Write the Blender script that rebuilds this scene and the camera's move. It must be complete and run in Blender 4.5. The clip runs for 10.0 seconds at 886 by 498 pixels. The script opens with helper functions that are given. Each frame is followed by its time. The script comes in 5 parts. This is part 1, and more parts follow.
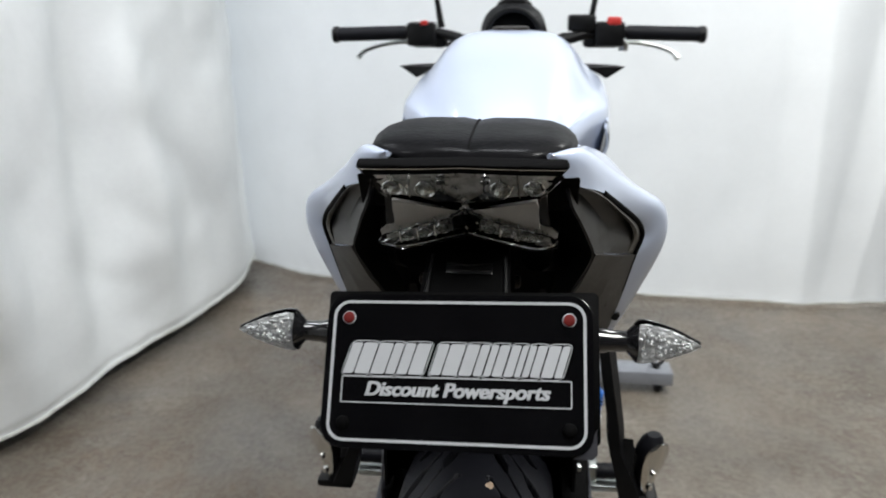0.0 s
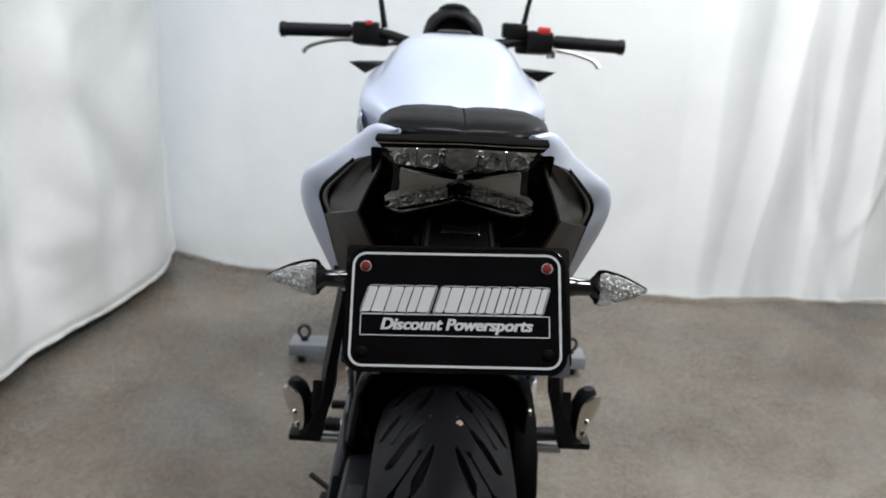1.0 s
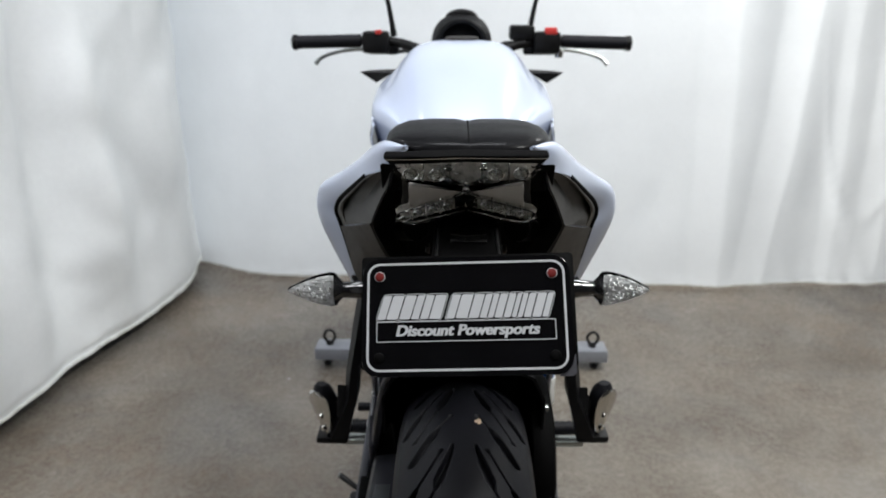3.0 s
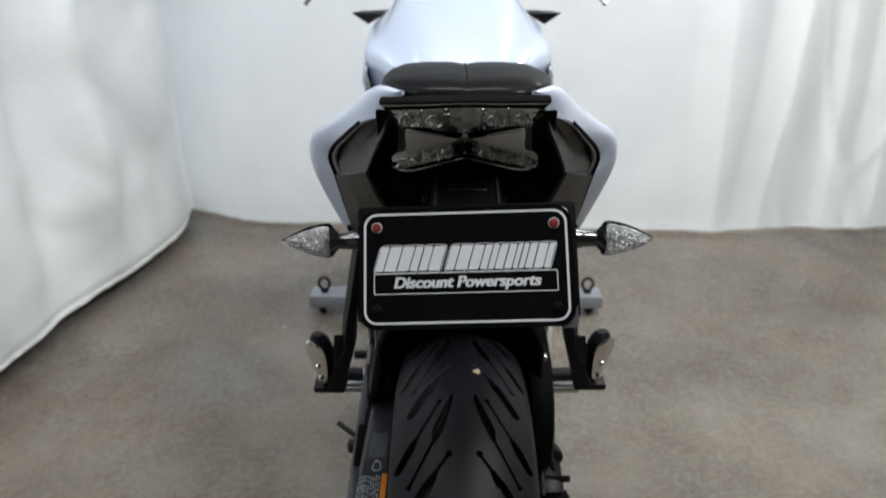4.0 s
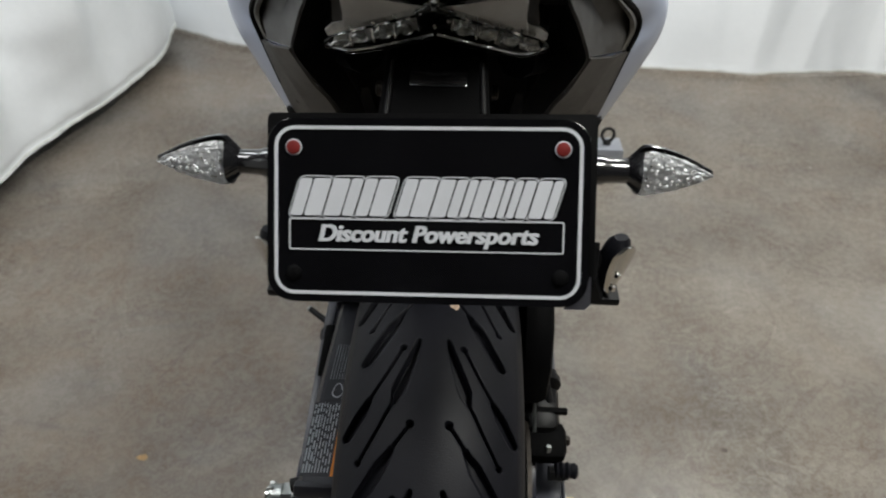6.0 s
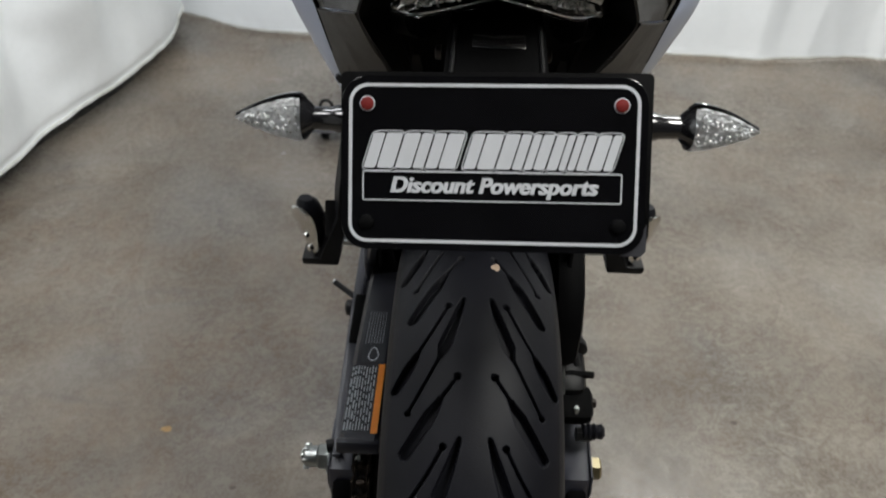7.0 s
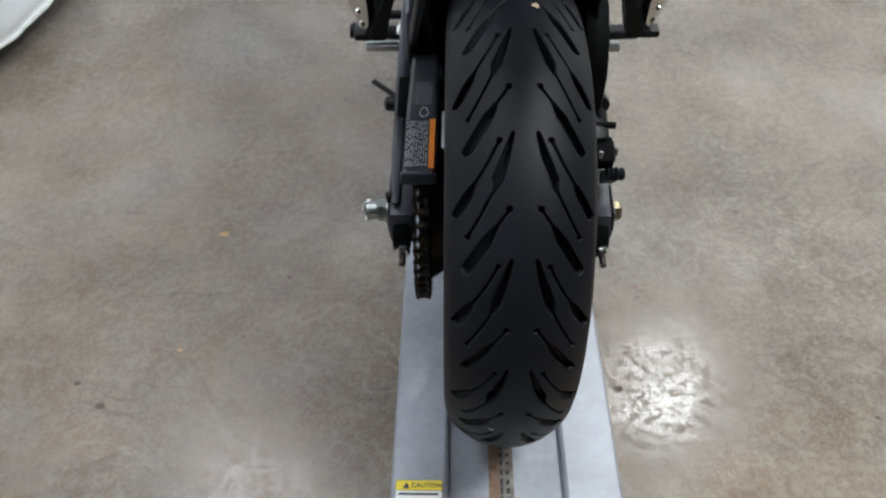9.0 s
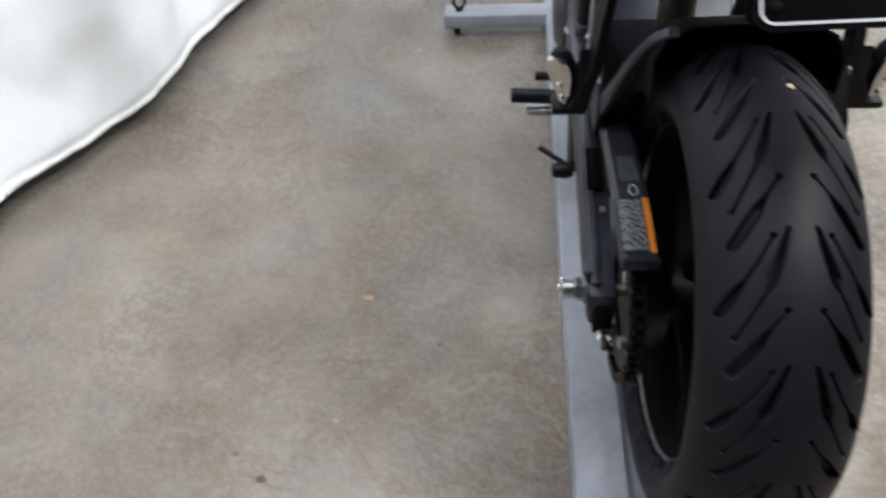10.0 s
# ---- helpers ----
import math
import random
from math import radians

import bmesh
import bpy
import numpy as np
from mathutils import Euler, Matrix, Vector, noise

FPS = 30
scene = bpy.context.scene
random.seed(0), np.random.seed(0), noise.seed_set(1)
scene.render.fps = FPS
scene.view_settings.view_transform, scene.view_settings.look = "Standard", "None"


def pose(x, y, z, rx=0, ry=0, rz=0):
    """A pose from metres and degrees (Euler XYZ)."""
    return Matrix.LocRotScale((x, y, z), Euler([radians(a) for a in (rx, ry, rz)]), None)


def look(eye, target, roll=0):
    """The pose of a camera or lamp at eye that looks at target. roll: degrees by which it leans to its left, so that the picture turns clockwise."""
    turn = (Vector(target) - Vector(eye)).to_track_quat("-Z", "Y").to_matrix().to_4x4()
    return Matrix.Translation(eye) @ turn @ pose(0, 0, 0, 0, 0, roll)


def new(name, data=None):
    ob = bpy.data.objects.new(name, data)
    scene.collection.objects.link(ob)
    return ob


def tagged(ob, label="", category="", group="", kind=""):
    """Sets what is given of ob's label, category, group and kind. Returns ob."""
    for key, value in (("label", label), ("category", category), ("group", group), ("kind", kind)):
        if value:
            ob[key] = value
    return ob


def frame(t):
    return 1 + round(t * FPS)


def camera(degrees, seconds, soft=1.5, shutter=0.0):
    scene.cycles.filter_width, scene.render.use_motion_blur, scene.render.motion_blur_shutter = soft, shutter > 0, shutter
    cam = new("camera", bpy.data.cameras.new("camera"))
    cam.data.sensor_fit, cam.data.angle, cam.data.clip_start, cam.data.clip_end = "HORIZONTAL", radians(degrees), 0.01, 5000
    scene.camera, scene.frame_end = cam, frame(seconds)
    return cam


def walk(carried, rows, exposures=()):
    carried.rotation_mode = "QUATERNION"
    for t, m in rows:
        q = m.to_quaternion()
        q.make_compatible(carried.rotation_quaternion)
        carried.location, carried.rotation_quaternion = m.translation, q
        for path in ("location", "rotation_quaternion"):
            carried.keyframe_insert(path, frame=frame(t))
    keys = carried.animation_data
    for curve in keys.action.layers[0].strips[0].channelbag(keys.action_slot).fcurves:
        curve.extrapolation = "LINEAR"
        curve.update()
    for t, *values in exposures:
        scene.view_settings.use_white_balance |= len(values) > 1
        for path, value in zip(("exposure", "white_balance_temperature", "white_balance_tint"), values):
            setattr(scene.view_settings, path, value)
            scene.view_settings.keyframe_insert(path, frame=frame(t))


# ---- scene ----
cam = camera(62.5, 10.0, soft=1.8, shutter=0.3)
cam.data.dof.use_dof, cam.data.dof.focus_distance, cam.data.dof.aperture_fstop = True, 0.55, 10.5
PATH = [
    (0, (0.042, -0.569, 1.096), (-0.186, 1.305, 0.434), -0.4),
    (0.5, (-0.049, -0.658, 1.095), (0.018, 1.242, 0.474), 2.0),
    (1, (-0.023, -0.685, 1.098), (0.007, 1.206, 0.448), 3.2),
    (1.5, (-0.014, -0.704, 1.115), (-0.01, 1.197, 0.493), 2.3),
    (2, (-0.012, -0.715, 1.119), (-0.034, 1.177, 0.473), 0.4),
    (3.5, (-0.012, -0.709, 1.118), (-0.044, 1.175, 0.447), 0.1),
    (4, (-0.017, -0.694, 1.116), (-0.029, 1.14, 0.318), 0.0),
    (4.5, (-0.001, -0.623, 1.114), (0.034, 1.077, 0.061), 2.1),
    (5, (0.044, -0.513, 1.092), (0.039, 1.11, -0.077), 0.8),
    (5.2, (0.05, -0.491, 1.09), (0.028, 1.118, -0.097), 0.5),
    (6.3, (-0.005, -0.476, 1.091), (-0.052, 1.107, -0.131), 1.4),
    (6.5, (-0.017, -0.48, 1.094), (-0.07, 1.102, -0.129), 1.2),
    (7, (-0.022, -0.513, 1.088), (-0.052, 1.054, -0.154), 1.7),
    (7.5, (-0.028, -0.567, 1.076), (-0.067, 0.95, -0.228), 0.7),
    (8, (-0.027, -0.623, 1.067), (-0.075, 0.832, -0.305), -0.1),
    (8.5, (-0.03, -0.673, 1.062), (-0.078, 0.728, -0.365), -0.6),
    (9, (-0.067, -0.71, 1.057), (-0.096, 0.646, -0.413), -0.5),
    (9.5, (-0.15, -0.706, 1.06), (-0.157, 0.659, -0.402), 1.7),
    (10, (-0.254, -0.647, 1.072), (-0.432, 0.772, -0.326), -4.4),
]
walk(cam, [(t, look(eye, target, roll)) for t, eye, target, roll in PATH],
     [(0, -0.05, 6390, 11), (1.0, -0.10, 6400, 12), (2.0, -0.09, 6390, 12), (4.0, -0.14, 6370, 11), (4.5, -0.15, 6440, 10), (5.0, -0.10, 6500, 10), (6.5, -0.06, 6500, 11), (7.0, -0.03, 6500, 11), (7.5, 0.29, 6460, 11), (8.0, 0.35, 6400, 11), (8.5, 0.37, 6250, 11), (9.0, 0.36, 6150, 11), (9.5, 0.38, 6180, 11), (10.0, 0.66, 6230, 13)])

# ---- light: unseen white panels under the ceiling ----
world = bpy.data.worlds.new("world")
scene.world = world
world.use_nodes = True
world.node_tree.nodes["Background"].inputs[0].default_value = (0.9, 0.95, 1.0, 1)
world.node_tree.nodes["Background"].inputs[1].default_value = 0.05
CEILING = 3.2
# Panels 1-2 follow floor glare; 5-6 backlight the curtain; the rest are added fill.
PANELS = [(0.95, 1.25, 2.15, 20, 0.36, (0.97, 0.985, 0.94)), (-1.04, 0.70, 2.36, 7.0, 0.46, (0.94, 0.98, 1.0)), (1.0, -0.45, 2.7, 60, 0.55, (0.98, 0.985, 0.92)), (-0.95, -0.45, 2.7, 12, 0.55, (0.98, 0.975, 0.97)),
          (-0.85, 4.4, 2.9, 122, 0.55, (0.84, 0.93, 1.0)), (4.2, 3.6, 2.9, 385, 0.55, (0.99, 1.0, 0.96)), (0.05, 0.50, 2.95, 24, 0.55, (0.95, 0.98, 1.0))]
for lx, ly, lz, watts, wide, tone in PANELS:
    data = bpy.data.lights.new("unseen_panel", "AREA")
    data.shape, data.size, data.size_y = "RECTANGLE", wide, wide
    data.energy = watts
    data.color = tone
    lamp = new("unseen_panel", data)
    lamp.matrix_world = pose(lx, ly, lz - 0.075)


# ---- materials ----
def material(name, base, rough=0.5, metal=0.0, vary=0.15, scale=20.0, bump=0.0, bump_scale=200.0, coat=0.0, rough_vary=0.1,
             second=None, detail=6.0, spec=0.5, coat_rough=0.10):
    """A surface whose colour and gloss vary at a coarse and a fine scale."""
    m = bpy.data.materials.new(name)
    m.use_nodes = True
    nt = m.node_tree
    p = nt.nodes["Principled BSDF"]
    p.inputs["Metallic"].default_value = metal
    p.inputs["Coat Weight"].default_value = coat
    p.inputs["Coat Roughness"].default_value = coat_rough
    p.inputs["Specular IOR Level"].default_value = spec
    co = nt.nodes.new("ShaderNodeTexCoord")
    n1 = nt.nodes.new("ShaderNodeTexNoise")
    n1.inputs["Scale"].default_value, n1.inputs["Detail"].default_value = scale, detail
    nt.links.new(co.outputs["Object"], n1.inputs["Vector"])
    n2 = nt.nodes.new("ShaderNodeTexNoise")
    n2.inputs["Scale"].default_value, n2.inputs["Detail"].default_value = scale * 11, 3
    nt.links.new(co.outputs["Object"], n2.inputs["Vector"])
    add = nt.nodes.new("ShaderNodeMath")
    add.operation = "MULTIPLY_ADD"
    add.inputs[1].default_value = 0.35
    nt.links.new(n2.outputs["Fac"], add.inputs[0])
    nt.links.new(n1.outputs["Fac"], add.inputs[2])
    ramp = nt.nodes.new("ShaderNodeMapRange")
    ramp.inputs["From Min"].default_value, ramp.inputs["From Max"].default_value = 0.45, 0.9
    nt.links.new(add.outputs[0], ramp.inputs["Value"])
    mix = nt.nodes.new("ShaderNodeMix")
    mix.data_type = "RGBA"
    lo = [c * (1 - vary) for c in base] if second is None else list(second)
    hi = [min(1.0, c * (1 + vary)) for c in base] if second is None else list(base)
    mix.inputs[6].default_value, mix.inputs[7].default_value = (*lo, 1), (*hi, 1)
    nt.links.new(ramp.outputs[0], mix.inputs[0])
    nt.links.new(mix.outputs[2], p.inputs["Base Color"])
    rr = nt.nodes.new("ShaderNodeMapRange")
    rr.inputs["To Min"].default_value, rr.inputs["To Max"].default_value = max(0.02, rough - rough_vary), min(1, rough + rough_vary)
    nt.links.new(add.outputs[0], rr.inputs["Value"])
    nt.links.new(rr.outputs[0], p.inputs["Roughness"])
    if bump:
        n3 = nt.nodes.new("ShaderNodeTexNoise")
        n3.inputs["Scale"].default_value, n3.inputs["Detail"].default_value = bump_scale, 4
        nt.links.new(co.outputs["Object"], n3.inputs["Vector"])
        b = nt.nodes.new("ShaderNodeBump")
        b.inputs["Strength"].default_value, b.inputs["Distance"].default_value = bump, 0.002
        nt.links.new(n3.outputs["Fac"], b.inputs["Height"])
        nt.links.new(b.outputs[0], p.inputs["Normal"])
    return m


def glass_material(name, tint, rough=0.03):
    m = bpy.data.materials.new(name)
    m.use_nodes = True
    p = m.node_tree.nodes["Principled BSDF"]
    p.inputs["Base Color"].default_value = (*tint, 1)
    p.inputs["Transmission Weight"].default_value = 1.0
    p.inputs["Roughness"].default_value = rough
    p.inputs["IOR"].default_value = 1.14
    return m


def concrete_material():
    m = bpy.data.materials.new("polished_concrete")
    m.use_nodes = True
    nt = m.node_tree
    p = nt.nodes["Principled BSDF"]
    co = nt.nodes.new("ShaderNodeTexCoord")

    def tex(scale, detail, rough=0.55, warp=0.0, offset=0.0, stretch=(1, 1, 1), turn=0.0):
        n = nt.nodes.new("ShaderNodeTexNoise")
        n.inputs["Scale"].default_value, n.inputs["Detail"].default_value = scale, detail
        n.inputs["Roughness"].default_value, n.inputs["Distortion"].default_value = rough, warp
        mp = nt.nodes.new("ShaderNodeMapping")
        mp.inputs["Location"].default_value = (offset, offset * 0.7, 0)
        mp.inputs["Scale"].default_value, mp.inputs["Rotation"].default_value = stretch, (0, 0, turn)
        nt.links.new(co.outputs["Object"], mp.inputs["Vector"])
        nt.links.new(mp.outputs[0], n.inputs["Vector"])
        return n.outputs["Fac"]

    def ranged(src, a, b, lo=0.0, hi=1.0):
        n = nt.nodes.new("ShaderNodeMapRange")
        for key, v in (("From Min", a), ("From Max", b), ("To Min", lo), ("To Max", hi)):
            n.inputs[key].default_value = v
        nt.links.new(src, n.inputs["Value"])
        return n.outputs[0]

    def mixed(fac, a, b, mode="MIX"):
        n = nt.nodes.new("ShaderNodeMix")
        n.data_type, n.blend_type = "RGBA", mode
        nt.links.new(fac, n.inputs[0])
        for slot, v in ((6, a), (7, b)):
            if isinstance(v, tuple):
                n.inputs[slot].default_value = (*v, 1)
            else:
                nt.links.new(v, n.inputs[slot])
        return n.outputs[2]

    col = mixed(ranged(tex(1.5, 5, 0.6, 0.8), 0.36, 0.64), (0.096, 0.076, 0.057), (0.154, 0.129, 0.103))
    col = mixed(ranged(tex(0.9, 4, 0.6, 0.8, 31.0), 0.42, 0.60, 0, 0.7), col, (0.158, 0.113, 0.075))
    col = mixed(ranged(tex(2.1, 5, 0.6, 0.6, 55.0), 0.48, 0.62, 0, 0.72), col, (0.116, 0.110, 0.104))
    col = mixed(ranged(tex(5.5, 6, 0.6, 0.8, 3.1), 0.48, 0.72, 0, 0.6), col, (0.178, 0.164, 0.145))
    col = mixed(ranged(tex(3.2, 5, 0.55, 0.5, 9.4), 0.48, 0.70, 0, 0.55), col, (0.078, 0.062, 0.047))
    col = mixed(ranged(tex(2.0, 6, 0.6, 0.6, 23.0, (1.0, 6.0, 1.0), 0.5), 0.58, 0.74, 0, 0.32), col, (0.200, 0.186, 0.165))
    col = mixed(ranged(tex(2.4, 6, 0.6, 1.2, 47.0, (4.5, 1.0, 1.0), 0.35), 0.58, 0.74, 0, 0.3), col, (0.190, 0.172, 0.148))
    col = mixed(ranged(tex(1.7, 6, 0.62, 1.2, 63.0, (1.0, 3.0, 1.0), -0.3), 0.58, 0.70, 0, 0.5), col, (0.072, 0.066, 0.062))
    col = mixed(ranged(tex(38, 5, 0.7, 0.6, 5.0), 0.40, 0.66, 0, 0.35), col, (0.185, 0.171, 0.150))
    col = mixed(ranged(tex(13, 5, 0.6, 0.5, 14.0), 0.50, 0.72, 0, 0.22), col, (0.070, 0.057, 0.044))
    col = mixed(ranged(tex(115, 4, 0.6, 0.0, 2.0), 0.60, 0.68, 0, 0.55), col, (0.048, 0.040, 0.032))
    col = mixed(ranged(tex(90, 3, 0.6, 0.4, 41.0), 0.63, 0.72, 0, 0.5), col, (0.250, 0.236, 0.210))

    def vein(scale, warp, offset, width, stretch=(1, 1, 1)):
        """A thin line where a warped noise crosses its middle."""
        n = nt.nodes.new("ShaderNodeMath")
        n.operation = "SUBTRACT"
        n.inputs[1].default_value = 0.5
        nt.links.new(tex(scale, 4, 0.55, warp, offset, stretch), n.inputs[0])
        a = nt.nodes.new("ShaderNodeMath")
        a.operation = "ABSOLUTE"
        nt.links.new(n.outputs[0], a.inputs[0])
        return ranged(a.outputs[0], 0.0, width, 1.0, 0.0)

    def both(a, b):
        n = nt.nodes.new("ShaderNodeMath")
        n.operation = "MULTIPLY"
        nt.links.new(a, n.inputs[0])
        nt.links.new(b, n.inputs[1])
        return n.outputs[0]

    col = mixed(both(vein(7.0, 1.6, 11.0, 0.034), ranged(tex(2.6, 3, 0.6, 0.4, 80.0), 0.47, 0.60, 0.0, 0.65)), col, (0.230, 0.212, 0.185))
    col = mixed(both(vein(16.0, 1.2, 37.0, 0.045), ranged(tex(3.4, 4, 0.6, 0.6, 17.0), 0.48, 0.62, 0.0, 0.55)), col, (0.215, 0.196, 0.168))
    col = mixed(both(vein(1.9, 1.0, 71.0, 0.007), ranged(tex(1.6, 3, 0.5, 0.3, 29.0), 0.46, 0.56, 0.0, 0.55)), col, (0.060, 0.043, 0.030))
    col = mixed(both(vein(5.2, 0.8, 5.0, 0.016), ranged(tex(1.9, 3, 0.5, 0.3, 52.0), 0.50, 0.60, 0.0, 0.6)), col, (0.066, 0.045, 0.030))
    col = mixed(ranged(tex(9.0, 7, 0.72, 0.5, 66.0), 0.44, 0.66, 0, 0.42), col, (0.190, 0.172, 0.146))
    col = mixed(ranged(tex(24.0, 6, 0.72, 0.4, 99.0), 0.54, 0.72, 0, 0.28), col, (0.074, 0.060, 0.046))
    col = mixed(ranged(tex(2.7, 8, 0.7, 0.7, 120.0), 0.48, 0.66, 0.0, 0.75), col, (0.68, 0.64, 0.59), "MULTIPLY")
    col = mixed(ranged(tex(1.9, 6, 0.58, 0.8, 160.0), 0.40, 0.68, 0.0, 0.80), col, (0.080, 0.073, 0.062), "ADD")
    nt.links.new(col, p.inputs["Base Color"])
    gloss = ranged(tex(7, 6, 0.65, 1.0, 21.0), 0.35, 0.7, 0.16, 0.29)
    worn = nt.nodes.new("ShaderNodeMath")
    worn.operation = "ADD"
    nt.links.new(gloss, worn.inputs[0])
    scuffs = nt.nodes.new("ShaderNodeMath")
    scuffs.operation = "ADD"
    nt.links.new(ranged(tex(62, 6, 0.72, 0.3, 90.0), 0.51, 0.57, 0.0, 0.30), scuffs.inputs[0])
    nt.links.new(ranged(tex(190, 5, 0.7, 0.0, 33.0), 0.52, 0.60, 0.0, 0.22), scuffs.inputs[1])
    nt.links.new(scuffs.outputs[0], worn.inputs[1])
    nt.links.new(worn.outputs[0], p.inputs["Roughness"])
    p.inputs["Specular IOR Level"].default_value = 0.43
    pits = nt.nodes.new("ShaderNodeMath")
    pits.operation = "MULTIPLY"
    nt.links.new(tex(125, 4, 0.65, 0.3, 8.0), pits.inputs[0])
    nt.links.new(ranged(tex(8, 4, 0.6, 0.5, 70.0), 0.40, 0.62, 0.15, 1.0), pits.inputs[1])
    b = nt.nodes.new("ShaderNodeBump")
    b.inputs["Strength"].default_value, b.inputs["Distance"].default_value = 0.3, 0.0008
    nt.links.new(pits.outputs[0], b.inputs["Height"])
    nt.links.new(b.outputs[0], p.inputs["Normal"])
    return m


def fabric_material(name, colour, through_light, crease_depth, crease_scale):
    m = material(name, colour, 0.85, vary=0.04, scale=6, bump=0.35, bump_scale=14, rough_vary=0.05, spec=0.25)
    nt = m.node_tree
    p = nt.nodes["Principled BSDF"]
    co = nt.nodes.new("ShaderNodeTexCoord")
    crumple = nt.nodes.new("ShaderNodeTexNoise")
    crumple.noise_type = "RIDGED_MULTIFRACTAL"
    crumple.inputs["Scale"].default_value, crumple.inputs["Detail"].default_value, crumple.inputs["Distortion"].default_value = crease_scale, 5, 0.5
    nt.links.new(co.outputs["Object"], crumple.inputs["Vector"])
    rel = nt.nodes.new("ShaderNodeBump")
    rel.inputs["Strength"].default_value, rel.inputs["Distance"].default_value = 0.6, crease_depth
    nt.links.new(crumple.outputs["Fac"], rel.inputs["Height"])
    nt.links.new(rel.outputs[0], p.inputs["Normal"])
    tr = nt.nodes.new("ShaderNodeBsdfTranslucent")
    nt.links.new(rel.outputs[0], tr.inputs["Normal"])
    tr.inputs[0].default_value = (0.84, 0.86, 0.87, 1)
    mx = nt.nodes.new("ShaderNodeMixShader")
    mx.inputs[0].default_value = through_light
    nt.links.new(p.outputs[0], mx.inputs[1])
    nt.links.new(tr.outputs[0], mx.inputs[2])
    nt.links.new(mx.outputs[0], nt.nodes["Material Output"].inputs["Surface"])
    return m


CONCRETE = concrete_material()
FABRIC = fabric_material("white_backdrop_fabric", (0.81, 0.83, 0.85), 0.34, 0.006, 2.2)
CREPE = fabric_material("white_creased_fabric", (0.78, 0.80, 0.81), 0.02, 0.014, 5.0)
HEMTAPE = material("grey_white_hem", (0.56, 0.565, 0.53), 0.9, vary=0.2, scale=40, bump=0.3, bump_scale=300, spec=0.2)
WALLPAINT = material("white_wall_paint", (0.74, 0.75, 0.75), 0.8, vary=0.04, scale=3, bump=0.1, bump_scale=60)
HALLPAINT = material("grey_hall_paint", (0.10, 0.10, 0.10), 0.8, vary=0.1, scale=3, bump=0.1, bump_scale=60)
PEARL = material("white_pearl_paint", (0.415, 0.468, 0.60), 0.36, vary=0.02, scale=12, coat=0.6, rough_vary=0.03, coat_rough=0.04)
RUBBER = material("tyre_rubber", (0.0046, 0.0048, 0.0070), 0.48, vary=0.3, scale=14, bump=0.15, bump_scale=900, rough_vary=0.10, spec=0.16)
BLACK = material("black_satin_plastic", (0.005, 0.005, 0.0055), 0.38, vary=0.25, scale=40, bump=0.12, bump_scale=1200, spec=0.17)
MATT = material("black_matt_plastic", (0.0016, 0.0016, 0.0018), 0.6, vary=0.25, scale=40, bump=0.2, bump_scale=1500, spec=0.045)
GLOSSBLACK = material("black_gloss_plastic", (0.008, 0.008, 0.009), 0.12, vary=0.2, scale=30, coat=0.5, rough_vary=0.04)
BROWNGREY = material("grey_brown_plastic", (0.014, 0.0125, 0.0105), 0.45, vary=0.12, scale=60, bump=0.15, bump_scale=1600)
# Paler BROWNGREY: light caught on the panel's ledge is put into the colour.
EDGELIT = material("grey_brown_edge_catchlight", (0.05, 0.047, 0.040), 0.4, vary=0.12, scale=60)
ARMGREY = material("dark_grey_coated_steel", (0.017, 0.018, 0.027), 0.34, vary=0.2, scale=25, bump=0.08, bump_scale=900)
GUARD = material("dark_blue_grey_plastic", (0.007, 0.0075, 0.012), 0.36, vary=0.2, scale=30, bump=0.1, bump_scale=900)
VINYL = material("black_seat_vinyl", (0.0042, 0.0042, 0.005), 0.40, vary=0.2, scale=30, bump=0.25, bump_scale=260, spec=0.035, coat=0.06, coat_rough=0.16)
CHROME = material("chrome", (0.82, 0.82, 0.80), 0.10, 1.0, vary=0.06, scale=40, rough_vary=0.04)
SATIN = material("satin_chrome", (0.62, 0.62, 0.60), 0.20, 1.0, vary=0.03, scale=20, rough_vary=0.04)
HEELALU = material("dark_anodised_aluminium", (0.20, 0.20, 0.23), 0.30, 1.0, vary=0.15, scale=40)
ZINC = material("zinc_plated_steel", (0.34, 0.36, 0.35), 0.30, 1.0, vary=0.15, scale=120, rough_vary=0.1)
GOLD = material("yellow_zinc_steel", (0.34, 0.29, 0.18), 0.32, 1.0, vary=0.15, scale=120)
ALU = material("brushed_aluminium", (0.70, 0.71, 0.72), 0.34, 1.0, vary=0.10, scale=30, bump=0.06, bump_scale=300)
DOLLYSTEEL = material("grey_painted_steel", (0.33, 0.345, 0.385), 0.40, 0.15, vary=0.10, scale=7, bump=0.10, bump_scale=240, second=(0.20, 0.21, 0.235))
CHAINSTEEL = material("oiled_chain_steel", (0.022, 0.016, 0.012), 0.34, 0.85, vary=0.35, scale=160)
DARKSTEEL = material("blackened_steel", (0.032, 0.027, 0.023), 0.42, 0.7, vary=0.4, scale=120)
CLEAR = glass_material("clear_lens", (0.90, 0.91, 0.92))
LAMPGREY = material("smoked_lamp_body", (0.52, 0.50, 0.47), 0.28, vary=0.1, scale=50, coat=0.5, rough_vary=0.05)
LAMPSMOKE = material("smoked_lamp_bed", (0.66, 0.64, 0.60), 0.25, vary=0.3, scale=120, coat=0.4)
REFLECTOR = material("lamp_reflector", (0.75, 0.75, 0.72), 0.16, 1.0, vary=0.2, scale=200)
SIGNALBED = material("frosted_silver", (0.54, 0.55, 0.56), 0.45, 0.12, vary=0.3, scale=260)
